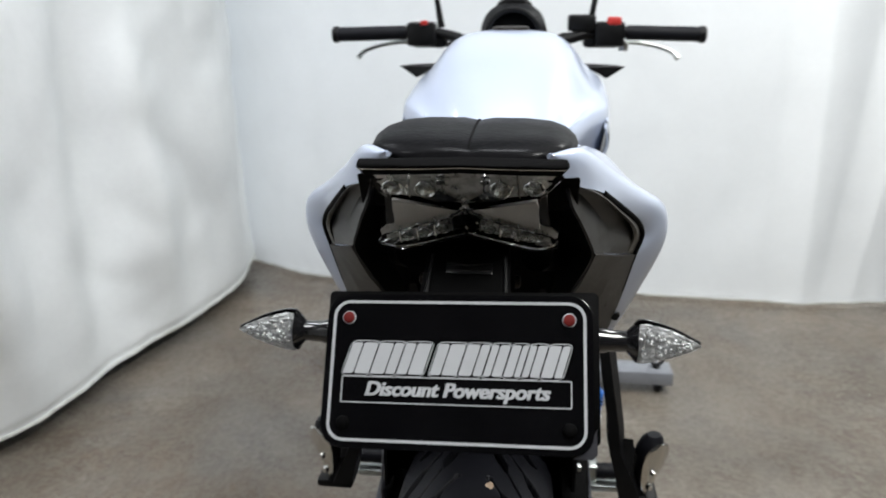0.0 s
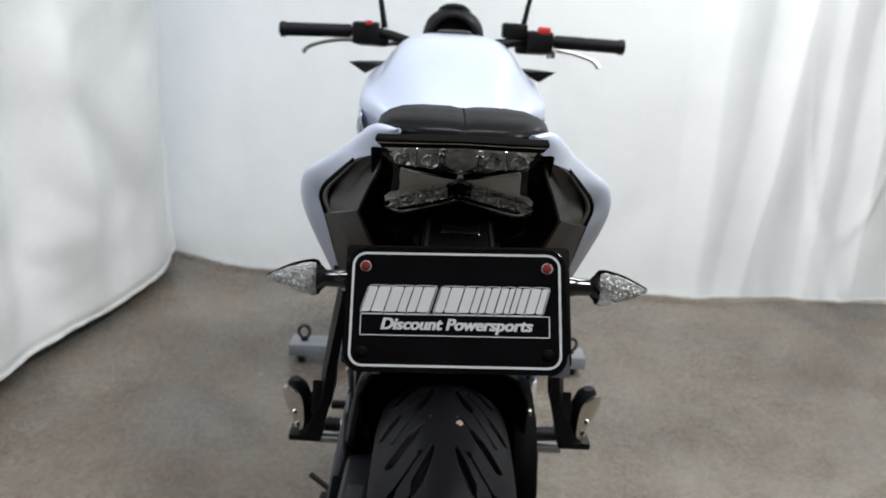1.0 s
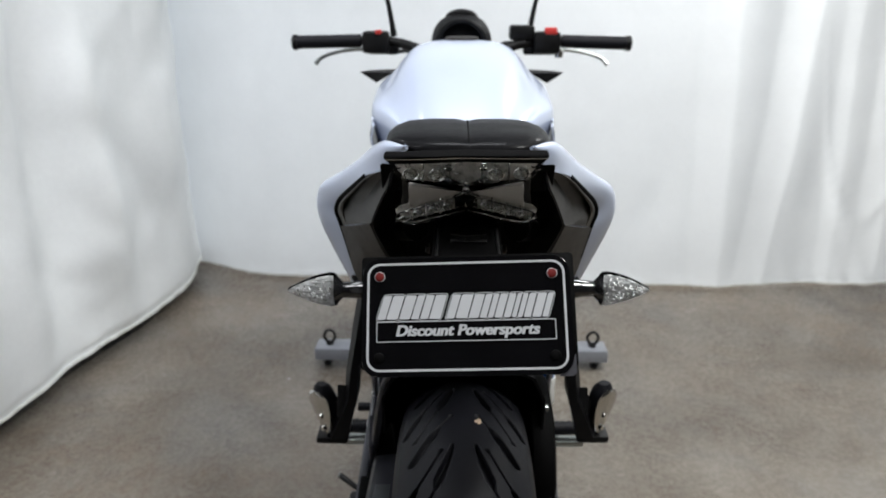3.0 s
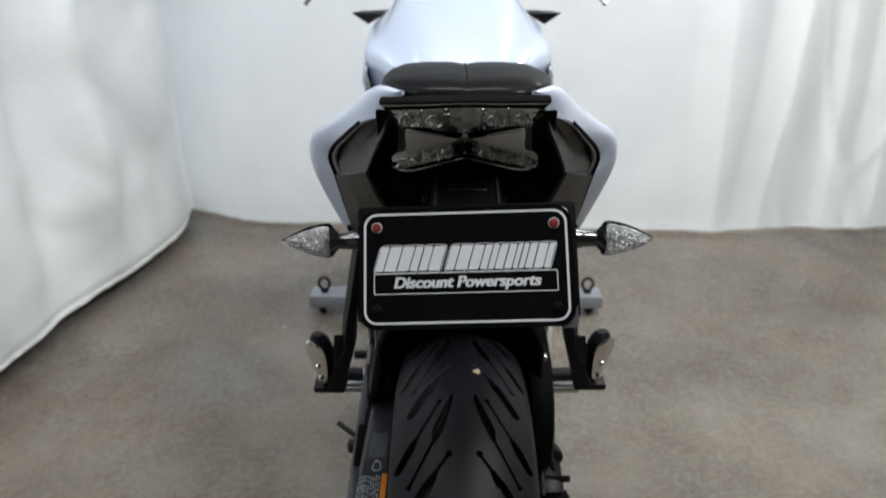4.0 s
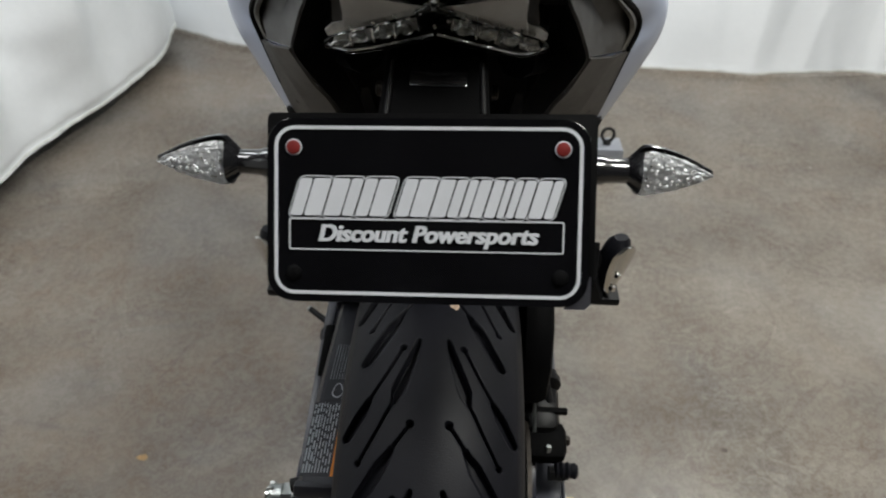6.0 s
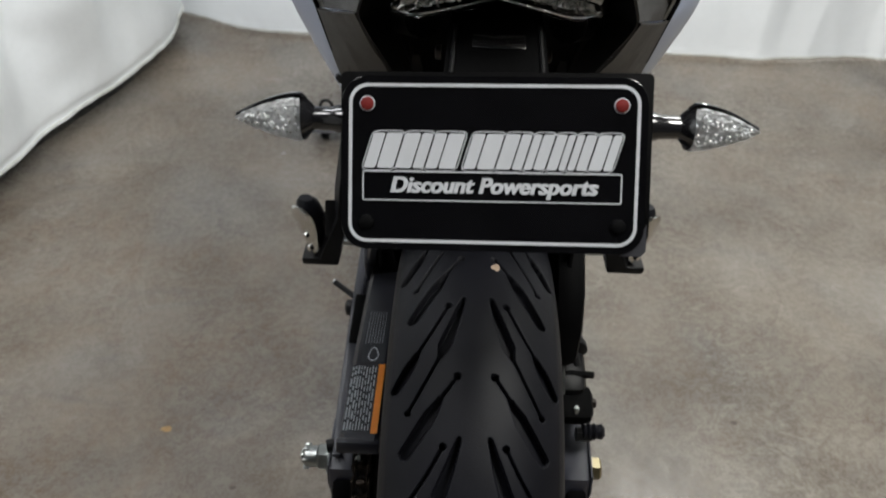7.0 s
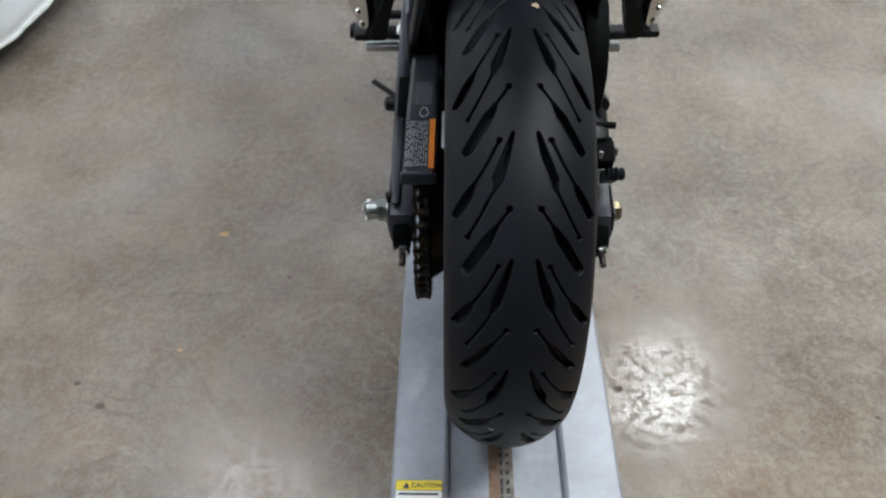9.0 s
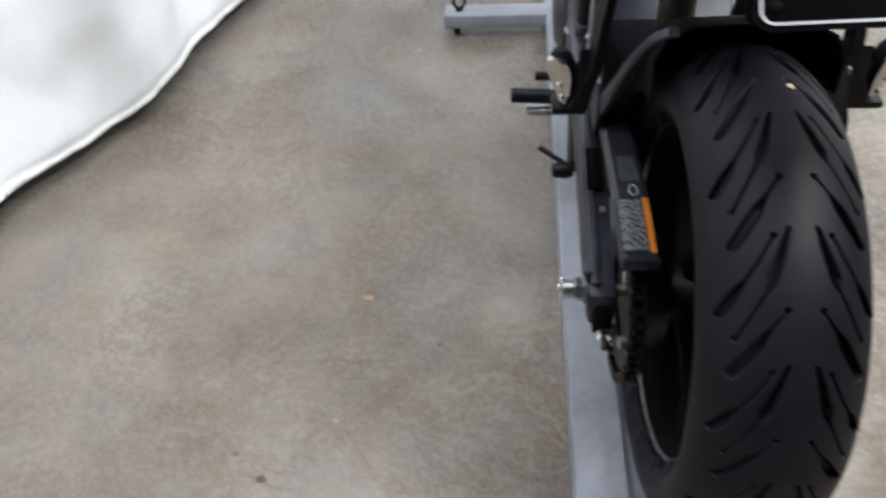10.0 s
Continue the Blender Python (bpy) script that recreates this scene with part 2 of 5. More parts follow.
PLATEBLACK = material("plate_black", (0.0025, 0.0025, 0.003), 0.12, vary=0.2, scale=30, spec=0.35, rough_vary=0.03)
PLATEWHITE = material("plate_white_print", (0.38, 0.39, 0.41), 0.35, vary=0.04, scale=60)
RED = material("red_plastic", (0.45, 0.03, 0.025), 0.35, vary=0.15, scale=60)
DULLRED = material("faded_red_plastic", (0.10, 0.009, 0.008), 0.6, vary=0.2, scale=200, spec=0.15)
BLUE = material("blue_anodised", (0.03, 0.16, 0.55), 0.25, 0.7, vary=0.1, scale=60)
ORANGE = material("orange_label", (0.78, 0.25, 0.02), 0.45, vary=0.06, scale=60)
YELLOW = material("yellow_label", (0.80, 0.62, 0.02), 0.45, vary=0.06, scale=60)
LABELBLACK = material("label_black", (0.018, 0.02, 0.026), 0.35, vary=0.1, scale=60)
LABELGREY = material("label_grey_print", (0.42, 0.45, 0.48), 0.5, vary=0.12, scale=200)
LABELWHITE = material("label_white", (0.70, 0.71, 0.70), 0.5, vary=0.05, scale=90)
RUST = material("brown_print", (0.16, 0.10, 0.065), 0.6, vary=0.45, scale=90, bump=0.2, bump_scale=300)
WORNPRINT = material("worn_printed_film", (0.24, 0.225, 0.215), 0.6, vary=0.5, scale=70, second=(0.085, 0.066, 0.052))
TAN = material("tan_wax_patch", (0.32, 0.235, 0.17), 0.6, vary=0.2, scale=300)
SPOT = material("dark_spot", (0.06, 0.045, 0.035), 0.7, vary=0.3, scale=200)
ORANGESPOT = material("orange_paint_spot", (0.36, 0.22, 0.085), 0.6, vary=0.3, scale=200)
GLOW = bpy.data.materials.new("lit_diffuser")
GLOW.use_nodes = True
GLOW.node_tree.nodes["Principled BSDF"].inputs["Base Color"].default_value = (0.85, 0.85, 0.85, 1)
GLOW.node_tree.nodes["Principled BSDF"].inputs["Emission Color"].default_value = (0.95, 0.98, 1, 1)
GLOW.node_tree.nodes["Principled BSDF"].inputs["Emission Strength"].default_value = 3.0


# ---- mesh helpers ----
def finish(bm, name, mat, sharp=32):
    bmesh.ops.recalc_face_normals(bm, faces=bm.faces)
    for f in bm.faces:
        f.smooth = True
    lim = radians(sharp)
    for e in bm.edges:
        if len(e.link_faces) == 2 and e.calc_face_angle(0) > lim:
            e.smooth = False
    me = bpy.data.meshes.new(name)
    bm.to_mesh(me)
    bm.free()
    me.materials.append(mat)
    return me


def part(name, bm, mat, parent=None, label="", sharp=32):
    """Links a bmesh as one mesh object under a thing or a part."""
    me = bm if isinstance(bm, bpy.types.Mesh) else finish(bm, name, mat, sharp)
    ob = new(name, me)
    if parent is not None:
        ob.parent = parent
        ob.matrix_parent_inverse = Matrix.Translation(-parent.location)
    if label:
        ob["label"] = label
    return ob


def thing(name, at, label, category, group=""):
    ob = new(name)
    ob.location = at
    ob.empty_display_size = 0.1
    return tagged(ob, label, category, group)


def curve(pts, n, closed=False):
    """Points along a smooth curve through pts."""
    P = [Vector(p) for p in pts]
    m = len(P)
    out = []
    spans = m if closed else m - 1
    for k in range(n):
        u = k / (n if closed else n - 1) * spans
        i = min(int(u), spans - 1)
        f = u - i
        if closed:
            a, b, c, d = (P[(i + j) % m] for j in (-1, 0, 1, 2))
        else:
            b, c = P[i], P[i + 1]
            a = P[i - 1] if i > 0 else b * 2 - c
            d = P[i + 2] if i + 2 < m else c * 2 - b
        out.append(0.5 * ((2 * b) + (c - a) * f + (2 * a - 5 * b + 4 * c - d) * f * f + (3 * b - a - 3 * c + d) * f ** 3))
    return out


def skin(rows, closed_u=False, caps=False, bm=None):
    """Quads over rows of points; closed_u closes each row into a ring."""
    bm = bm or bmesh.new()
    V = [[bm.verts.new(p) for p in r] for r in rows]
    n = len(V[0])
    for a, b in zip(V, V[1:]):
        for j in range(n if closed_u else n - 1):
            k = (j + 1) % n
            bm.faces.new((a[j], a[k], b[k], b[j]))
    if caps:
        bm.faces.new(V[0][::-1])
        bm.faces.new(V[-1])
    return bm


def tube(pts, r, seg=12, steps=None, caps=True, bm=None, flat=1.0):
    """A round bar along a smooth curve; r is one radius or one for each given point."""
    steps = steps or (len(pts) - 1) * 6 + 1
    P = curve(pts, steps) if len(pts) > 2 else [Vector(pts[0]).lerp(Vector(pts[1]), k / (steps - 1)) for k in range(steps)]
    rs = [r] * len(pts) if not isinstance(r, (list, tuple)) else r
    rows = []
    prev = None
    for k, p in enumerate(P):
        t = (P[min(k + 1, steps - 1)] - P[max(k - 1, 0)]).normalized()
        if prev is None:
            prev = t.orthogonal().normalized()
        prev = (prev - t * prev.dot(t)).normalized()
        side = t.cross(prev)
        u = k / (steps - 1) * (len(pts) - 1)
        i = min(int(u), len(pts) - 2)
        rad = rs[i] + (rs[i + 1] - rs[i]) * (u - i)
        rows.append([p + (prev * math.cos(a) * flat + side * math.sin(a)) * rad for a in (2 * math.pi * j / seg for j in range(seg))])
    return skin(rows, True, caps, bm)


def lathe(profile, seg=32, axis="x", at=(0, 0, 0), caps=True, bm=None, start=0.0):
    """Rings from (along, radius) pairs about an axis through at."""
    rows = []
    for a, r in profile:
        ring = []
        for j in range(seg):
            w = start + 2 * math.pi * j / seg
            c, s = math.cos(w) * r, math.sin(w) * r
            v = {"x": (a, c, s), "y": (c, a, s), "z": (c, s, a)}[axis]
            ring.append(Vector(v) + Vector(at))
        rows.append(ring)
    return skin(rows, True, caps, bm)


def box(size, at=(0, 0, 0), bevel=0.003, turn=None, bm=None, seg=2):
    own = bmesh.new()
    bmesh.ops.create_cube(own, size=1.0)
    bmesh.ops.scale(own, vec=size, verts=own.verts)
    if bevel:
        bmesh.ops.bevel(own, geom=own.edges[:], offset=bevel, segments=seg, affect="EDGES", profile=0.5)
    m = Matrix.Translation(at) @ (turn.to_4x4() if turn is not None else Matrix())
    bmesh.ops.transform(own, matrix=m, verts=own.verts)
    return joined(bm, own)


def joined(bm, own):
    if bm is None:
        return own
    me = bpy.data.meshes.new("tmp")
    own.to_mesh(me)
    own.free()
    bm.from_mesh(me)
    bpy.data.meshes.remove(me)
    return bm


def prism(outline, depth, m=None, bevel=0.0, bm=None, hole=None):
    """A plate: outline in x and y, from z = 0 to depth, laid out by the matrix m."""
    own = bmesh.new()
    low = [own.verts.new((x, y, 0)) for x, y in outline]
    high = [own.verts.new((x, y, depth)) for x, y in outline]
    n = len(outline)
    if hole is None:
        own.faces.new(low[::-1])
        own.faces.new(high)
    else:
        hl = [own.verts.new((x, y, 0)) for x, y in hole]
        hh = [own.verts.new((x, y, depth)) for x, y in hole]
        for j in range(n):
            k = (j + 1) % n
            own.faces.new((low[k], low[j], hl[j], hl[k]))
            own.faces.new((high[j], high[k], hh[k], hh[j]))
            own.faces.new((hl[j], hh[j], hh[k], hl[k]))
    for j in range(n):
        k = (j + 1) % n
        own.faces.new((low[j], low[k], high[k], high[j]))
    if bevel:
        es = [e for e in own.edges if abs(e.verts[0].co.z - e.verts[1].co.z) < 1e-6 and len(e.link_faces) == 2]
        bmesh.ops.bevel(own, geom=es, offset=bevel, segments=2, affect="EDGES", profile=0.5)
    if m is not None:
        bmesh.ops.transform(own, matrix=m, verts=own.verts)
    return joined(bm, own)


def side_prism(outline, x0, x1, bevel=0.004, bm=None):
    """A plate seen from the side: outline in (y, z), from x0 to x1."""
    m = Matrix(((0, 0, 1, min(x0, x1)), (1, 0, 0, 0), (0, 1, 0, 0), (0, 0, 0, 1)))
    return prism(outline, abs(x1 - x0), m, bevel, bm)


def round_rect(w, h, r, n=6):
    out = []
    for cx, cy, a0 in ((w / 2 - r, h / 2 - r, 0), (-w / 2 + r, h / 2 - r, 90), (-w / 2 + r, -h / 2 + r, 180), (w / 2 - r, -h / 2 + r, 270)):
        for k in range(n + 1):
            a = radians(a0 + 90 * k / n)
            out.append((cx + r * math.cos(a), cy + r * math.sin(a)))
    return out


def hex_bolt(at, r, length, axis="x", bm=None):
    """A six-sided head with a rounded end, along an axis."""
    d = 1 if length > 0 else -1
    L = abs(length)
    return lathe([(0, r), (d * L * 0.8, r), (d * L, r * 0.8)], 6, axis, at, True, bm)


# ---- the room ----
floor = part("floor", box((11, 11, 0.1), (0, 0.2, -0.05), 0), CONCRETE)
tagged(floor, "polished grey-brown concrete floor with stains and scuffs", "floor", kind="structure")
# Walls and ceiling are unseen; dark grey keeps black parts' reflections dark.
ceiling = part("ceiling", box((11, 11, 0.1), (0, 0.2, CEILING + 0.05), 0), HALLPAINT)
tagged(ceiling, "unseen plain grey flat ceiling", "ceiling", kind="structure")
for nm, size, at in (("wall_north", (10.76, 0.12, CEILING), (0, 5.64, CEILING / 2)), ("wall_south", (10.76, 0.12, CEILING), (0, -5.24, CEILING / 2)),
                     ("wall_west", (0.12, 11, CEILING), (-5.44, 0.2, CEILING / 2)), ("wall_east", (0.12, 11, CEILING), (5.44, 0.2, CEILING / 2))):
    w = part(nm, box(size, at, 0), HALLPAINT)
    tagged(w, "unseen plain dark grey painted wall", "wall", kind="structure")


# Unseen fixtures modelled round every lamp, the added fill lamps too.
def ceiling_light(x, y, z, wide):
    t = thing("unseen_hanging_light", (x, y, z), "unseen square white panel light on cords, switched on", "panel light", "hanging panel lights")
    m = Matrix.Translation((x, y, z - 0.06))
    part("frame", prism(round_rect(wide + 0.11, wide + 0.11, 0.02), 0.06, m, 0, None, round_rect(wide + 0.03, wide + 0.03, 0.01)), WALLPAINT, t)
    part("diffuser", box((wide + 0.025, wide + 0.025, 0.02), (x, y, z - 0.03), 0.002), GLOW, t)
    h = wide / 2 + 0.035
    for dx, dy in ((-h, -h), (h, -h), (-h, h), (h, h)):
        part("cord", tube([(x + dx, y + dy, z - 0.01), (x + dx, y + dy, CEILING)], 0.003, 8, 3), WALLPAINT, t)


for lx, ly, lz, watts, wide, tone in PANELS:
    ceiling_light(lx, ly, lz, wide)


def ridge(x, at, w):
    return math.exp(-((x - at) / w) ** 2)


def tooth(x, crest, rise, fall):
    """A fold that climbs to a sharp crest and dies away behind it."""
    u = (x - crest) / rise + 1 if x < crest else 1 - (x - crest) / fall
    u = max(0.0, min(1.0, u))
    return u ** 1.3 if x < crest else u * u * (3 - 2 * u)


def hanging(path, top, folds, n, rows, lift, seed, gather=0.05, crease=0.01, teeth=(), loop=None, ahead=0.0):
    """Rows of points of a cloth over a plan curve, with folds that run up it and a rolled hem."""
    P = curve([(x, y, 0) for x, y in path], n)
    run = [-ahead]
    for a, b in zip(P, P[1:]):
        run.append(run[-1] + (b - a).length)
    out = []
    heights = [lift, lift + 0.004, lift + 0.012, lift + 0.022, lift + 0.026] + [lift + 0.03 + (top - lift - 0.03) * (k / (rows - 1)) ** 1.15 for k in range(rows)]
    puff = [0.000, 0.003, 0.004, 0.003, 0.0015] + [0.0] * rows
    for z, pf in zip(heights, puff):
        row = []
        for k, p in enumerate(P):
            t = (P[min(k + 1, n - 1)] - P[max(k - 1, 0)]).normalized()
            nrm = Vector((t.y, -t.x, 0))
            s = run[k]
            d = 0.0
            for at, lean, w, amp, grow in folds:
                d += amp * (1 + grow * z) * ridge(s, at + lean * z, w * (1 + 0.25 * z))
            d *= 0.12 + 0.88 * min(1, z / 0.35)
            for low, high, rise, fall, amp in teeth:
                d += amp * (0.55 + 0.45 * min(1, z / 0.5)) * tooth(p.x, low + (high - low) * z / 1.1, rise, fall)
            if loop:
                lx, lz, wide, amp = loop
                v = z - lz - ((p.x - lx) / wide) ** 2 * 0.32
                d += amp * ridge(v, 0, 0.035) * max(0.0, 1 - abs(p.x - lx) / (1.6 * wide)) * (1 if z < 1.2 else 0)
            d += 0.007 * noise.noise(Vector((s * 19 + z * 9, z * 2.5, seed + 3))) * math.exp(-z / 0.13)
            q = Vector((s * 2.1, z * 0.8, seed))
            d += noise.noise(q) * gather * min(1, 1.2 * z)
            d += noise.noise(Vector((s * 7.0, z * 2.6, seed + 5))) * 0.008 * min(1, 0.2 + 2 * z)
            d += noise.noise(Vector((s * 5 + z * 6, z * 5 - s * 3, seed + 9))) * 0.006
            d += crease * (0.25 - abs(noise.noise(Vector((s * 2.6 + z * 1.4, z * 1.1 - s * 0.9, seed + 14))))) * min(1, 3 * z)
            d += 0.6 * crease * (0.25 - abs(noise.noise(Vector((s * 3.5 - z * 2.2, z * 1.8 + s * 1.1, seed + 19))))) * min(1, 3 * z)
            row.append(Vector((p.x, p.y, z + 0.008 * noise.noise(Vector((s * 3, 0, seed))) * (1 if z < 0.2 else 0))) + nrm * (d + pf))
        out.append(row)
    return out


def hem(rows, parent, r):
    line = rows[1][::2]
    part("hem", tube(line, [r * (1 + 0.45 * noise.noise(p * 22)) for p in line], 8, len(line), True), HEMTAPE, parent, "stitched grey-white hem")


BACK = [(-1.50, 2.46), (-1.26, 2.35), (-1.06, 2.25), (-0.86, 2.15), (-0.68, 2.12), (-0.3, 2.10), (0.2, 2.08), (0.55, 2.065), (0.88, 2.04), (1.12, 2.06), (1.36, 2.09),
        (1.57, 2.08), (1.8, 2.11), (2.3, 2.1), (3.0, 2.08), (3.6, 2.1)]
BACKFOLDS = [(0.70, 0.02, 0.14, 0.026, 0.2), (1.30, -0.02, 0.14, 0.016, 0.3), (4.0, 0.03, 0.09, 0.05, 0.4), (4.5, -0.03, 0.1, 0.05, 0.4)]
TEETH = [(1.036, 0.993, 0.12, 0.24, 0.044), (1.215, 1.285, 0.12, 0.32, 0.050), (1.50, 1.44, 0.06, 0.20, 0.015), (1.68, 1.63, 0.10, 0.28, 0.040), (1.95, 1.99, 0.12, 0.30, 0.042), (2.3, 2.27, 0.12, 0.30, 0.042)]
rows = hanging(BACK, 2.6, BACKFOLDS, 360, 50, 0.010, 2.0, 0.016, 0.008, TEETH, (1.56, 0.27, 0.16, 0.020))
back = part("backdrop_curtain", skin(rows), FABRIC, sharp=70)
tagged(back, "white fabric backdrop curtain hanging to the floor in soft vertical folds", "curtain", "backdrop curtains")
hem(rows, back, 0.004)
# First three points are an unseen run added to block light from behind.
LEFT = [(-3.2, 2.50), (-2.0, 2.44), (-1.3, 2.31), (-1.10, 2.22), (-1.062, 2.07), (-1.030, 1.86), (-1.063, 1.63), (-1.115, 1.40), (-1.150, 1.15), (-1.190, 0.96), (-1.256, 0.78), (-1.336, 0.60),
        (-1.410, 0.3), (-1.5, -0.2), (-1.46, -0.8), (-1.52, -1.6), (-1.5, -2.6)]
LEFTFOLDS = [(0.08, 0.02, 0.06, -0.02, 0.3), (0.75, 0.10, 0.08, 0.020, 0.6), (1.05, -0.12, 0.09, -0.025, 0.6), (1.35, 0.10, 0.08, 0.03, 0.6), (1.75, 0.05, 0.1, -0.04, 0.4),
             (2.2, 0.0, 0.1, 0.05, 0.4), (2.8, 0.0, 0.12, -0.05, 0.4), (3.5, 0.0, 0.12, 0.05, 0.4)]
rows = hanging(LEFT, 2.25, [(a, b, c, -2.1 * d, e) for a, b, c, d, e in LEFTFOLDS], 440, 60, 0.061, 7.0, 0.02, 0.035, ahead=2.13)
leftc = part("side_curtain", skin(rows), CREPE, sharp=70)
hem(rows, leftc, 0.0036)
tagged(leftc, "white creased fabric side curtain with a rolled hem above floor", "curtain", "backdrop curtains")


def spot(x, y, r, mat, name, seed):
    bm = bmesh.new()
    ring = []
    for j in range(11):
        a = 2 * math.pi * j / 11
        q = r * (0.65 + 0.6 * abs(noise.noise(Vector((seed * 3.1, math.cos(a) * 1.3, math.sin(a) * 1.3)))))
        ring.append(bm.verts.new((x + q * math.cos(a), y + q * 0.7 * math.sin(a), 0.0008)))
    top = bm.verts.new((x, y, 0.0013))
    for j in range(11):
        bm.faces.new((ring[j], ring[(j + 1) % 11], top))
    return part(name, bm, mat, floor)


for k, (sx, sy, sr) in enumerate([(-0.378, 0.188, 0.007), (0.513, 0.374, 0.009), (0.274, 0.147, 0.006), (-0.439, 0.049, 0.005), (0.36, 0.42, 0.006), (0.21, -0.05, 0.010),
                                  (-0.649, -0.093, 0.012), (-0.70, -0.05, 0.008), (0.9, 0.5, 0.006), (0.33, 0.02, 0.006), (-0.2, 0.5, 0.005), (0.62, -0.1, 0.006)]):
    spot(sx, sy, sr, SPOT, "dark_stain", k)
for k, (sx, sy, sr) in enumerate([(-0.518, 1.267, 0.006), (1.03, 1.397, 0.0035)]):
    spot(sx, sy, sr, LABELWHITE, "white_speck", k + 50)
for k, (sx, sy, sr) in enumerate([(-0.528, 0.302, 0.012), (-0.545, 0.02, 0.006)]):
    spot(sx, sy, sr, ORANGESPOT, "orange_stain", k + 30)

# ---- the dolly under the wheels ----
DX, FLANGE, GROOVE = 0.010, 0.068, 0.0535
dolly = thing("motorcycle_dolly", (DX, 0.6, 0), "grey steel motorcycle dolly with a grooved channel, cross bar and casters", "dolly")


def channel_rows():
    prof = [(-0.162, 0.004), (-0.164, 0.062), (-0.160, FLANGE), (-0.154, FLANGE + 0.0012), (-0.088, FLANGE + 0.0012), (-0.0845, FLANGE - 0.001), (-0.0825, GROOVE + 0.001), (-0.079, GROOVE), (-0.026, GROOVE), (-0.022, GROOVE - 0.0006)]
    prof = prof + [(-x, z) for x, z in prof[::-1]]
    inner = [(x * 0.98, z - 0.003) for x, z in prof[::-1]]
    inner[0] = (prof[-1][0] - 0.003, 0.004)
    inner[-1] = (prof[0][0] + 0.003, 0.004)
    ring = prof + inner
    return [[Vector((DX + x, y, z)) for x, z in ring] for y in (-0.95, -0.6, -0.2, 0.2, 0.6, 1.0, 1.4, 1.9)]


part("channel", skin(channel_rows(), True, True), DOLLYSTEEL, dolly, "grey steel wheel channel", 25)
part("cross_bar", prism([(-0.448, 0), (0.468, 0), (0.468, 0.074), (-0.448, 0.074)], 0.040, pose(0, 1.335, 0.030), 0.004), DOLLYSTEEL, dolly)


def caster(x, y):
    c = part("caster", lathe([(-0.010, 0.012), (-0.0095, 0.020), (-0.004, 0.0225), (0.004, 0.0225), (0.0095, 0.020), (0.010, 0.012)], 28, "x", (x, y, 0.0225)), RUBBER, dolly, "small black caster wheel")
    part("fork", side_prism([(y - 0.012, 0.022), (y + 0.012, 0.022), (y + 0.016, 0.048), (y - 0.014, 0.048)], x - 0.0165, x - 0.0135, 0.0005), BLACK, c)
    part("fork", side_prism([(y - 0.012, 0.022), (y + 0.012, 0.022), (y + 0.016, 0.048), (y - 0.014, 0.048)], x + 0.0135, x + 0.0165, 0.0005), BLACK, c)
    part("top_plate", box((0.034, 0.034, 0.004), (x, y, 0.0495), 0.001), BLACK, c)


for cx in (-0.412, 0.432):
    caster(cx, 1.362)


def eye_bolt(x, y):
    ring = [(x + 0.017 * math.cos(a), y, 0.098 + 0.020 * math.sin(a)) for a in (2 * math.pi * k / 12 for k in range(13))]
    e = part("eye_bolt", tube(ring, 0.0046, 10, 48, False), BLACK, dolly, "black steel tie-down ring")
    part("collar", lathe([(0.070, 0.012), (0.076, 0.012), (0.079, 0.006)], 16, "z", (x, y, 0)), BLACK, e)


for ex in (-0.405, 0.425):
    eye_bolt(ex, 1.372)


def flat(name, outline, at, mat, parent, thick=0.0006, turn=0.0):
    return part(name, prism(outline, thick, pose(*at, 0, 0, turn)), mat, parent)


def text_mesh(body, size, mat, m, shear=0.0, bold=0.0, spread=1.0, squeeze=1.0):
    """Raised letters in the built-in font, as a mesh."""
    cu = bpy.data.curves.new("letters", "FONT")
    cu.body, cu.size, cu.shear, cu.offset, cu.extrude, cu.space_character = body, size, shear, bold, 0.0002, spread
    cu.align_x, cu.align_y = "CENTER", "CENTER"
    ob = bpy.data.objects.new("letters", cu)
    scene.collection.objects.link(ob)
    bpy.context.view_layer.update()
    me = bpy.data.meshes.new_from_object(ob.evaluated_get(bpy.context.evaluated_depsgraph_get()))
    bpy.data.objects.remove(ob)
    me.transform(m @ Matrix.Diagonal((squeeze, 1, 1, 1)))
    me.materials.clear()
    me.materials.append(mat)
    return me


ZT = FLANGE + 0.0013
caution = flat("warning_label", [(-0.147, -0.335), (-0.080, -0.335), (-0.080, -0.2475), (-0.147, -0.2475)], (0, 0, ZT), LABELBLACK, dolly)
caution["label"] = "yellow and white caution label"
flat("yellow_band", [(-0.1462, -0.2625), (-0.0808, -0.2625), (-0.0808, -0.2483), (-0.1462, -0.2483)], (0, 0, ZT + 0.0007), YELLOW, caution)
flat("white_field", [(-0.1462, -0.334), (-0.0808, -0.334), (-0.0808, -0.2635), (-0.1462, -0.2635)], (0, 0, ZT + 0.0007), LABELWHITE, caution)
flat("triangle", [(-0.1365, -0.2605), (-0.1265, -0.2605), (-0.1315, -0.2515)], (0, 0, ZT + 0.0014), LABELBLACK, caution)
part("word", text_mesh("CAUTION", 0.0095, LABELBLACK, pose(-0.103, -0.2556, ZT + 0.0016), 0, 0.0002), LABELBLACK, caution)
for k in range(6):
    flat("print_bar", [(-0.142, -0.270 - 0.010 * k), (-0.086 - 0.006 * (k % 3), -0.270 - 0.010 * k), (-0.086 - 0.006 * (k % 3), -0.267 - 0.010 * k), (-0.142, -0.267 - 0.010 * k)], (0, 0, ZT + 0.0014), LABELBLACK, caution)
ZG = GROOVE - 0.0004
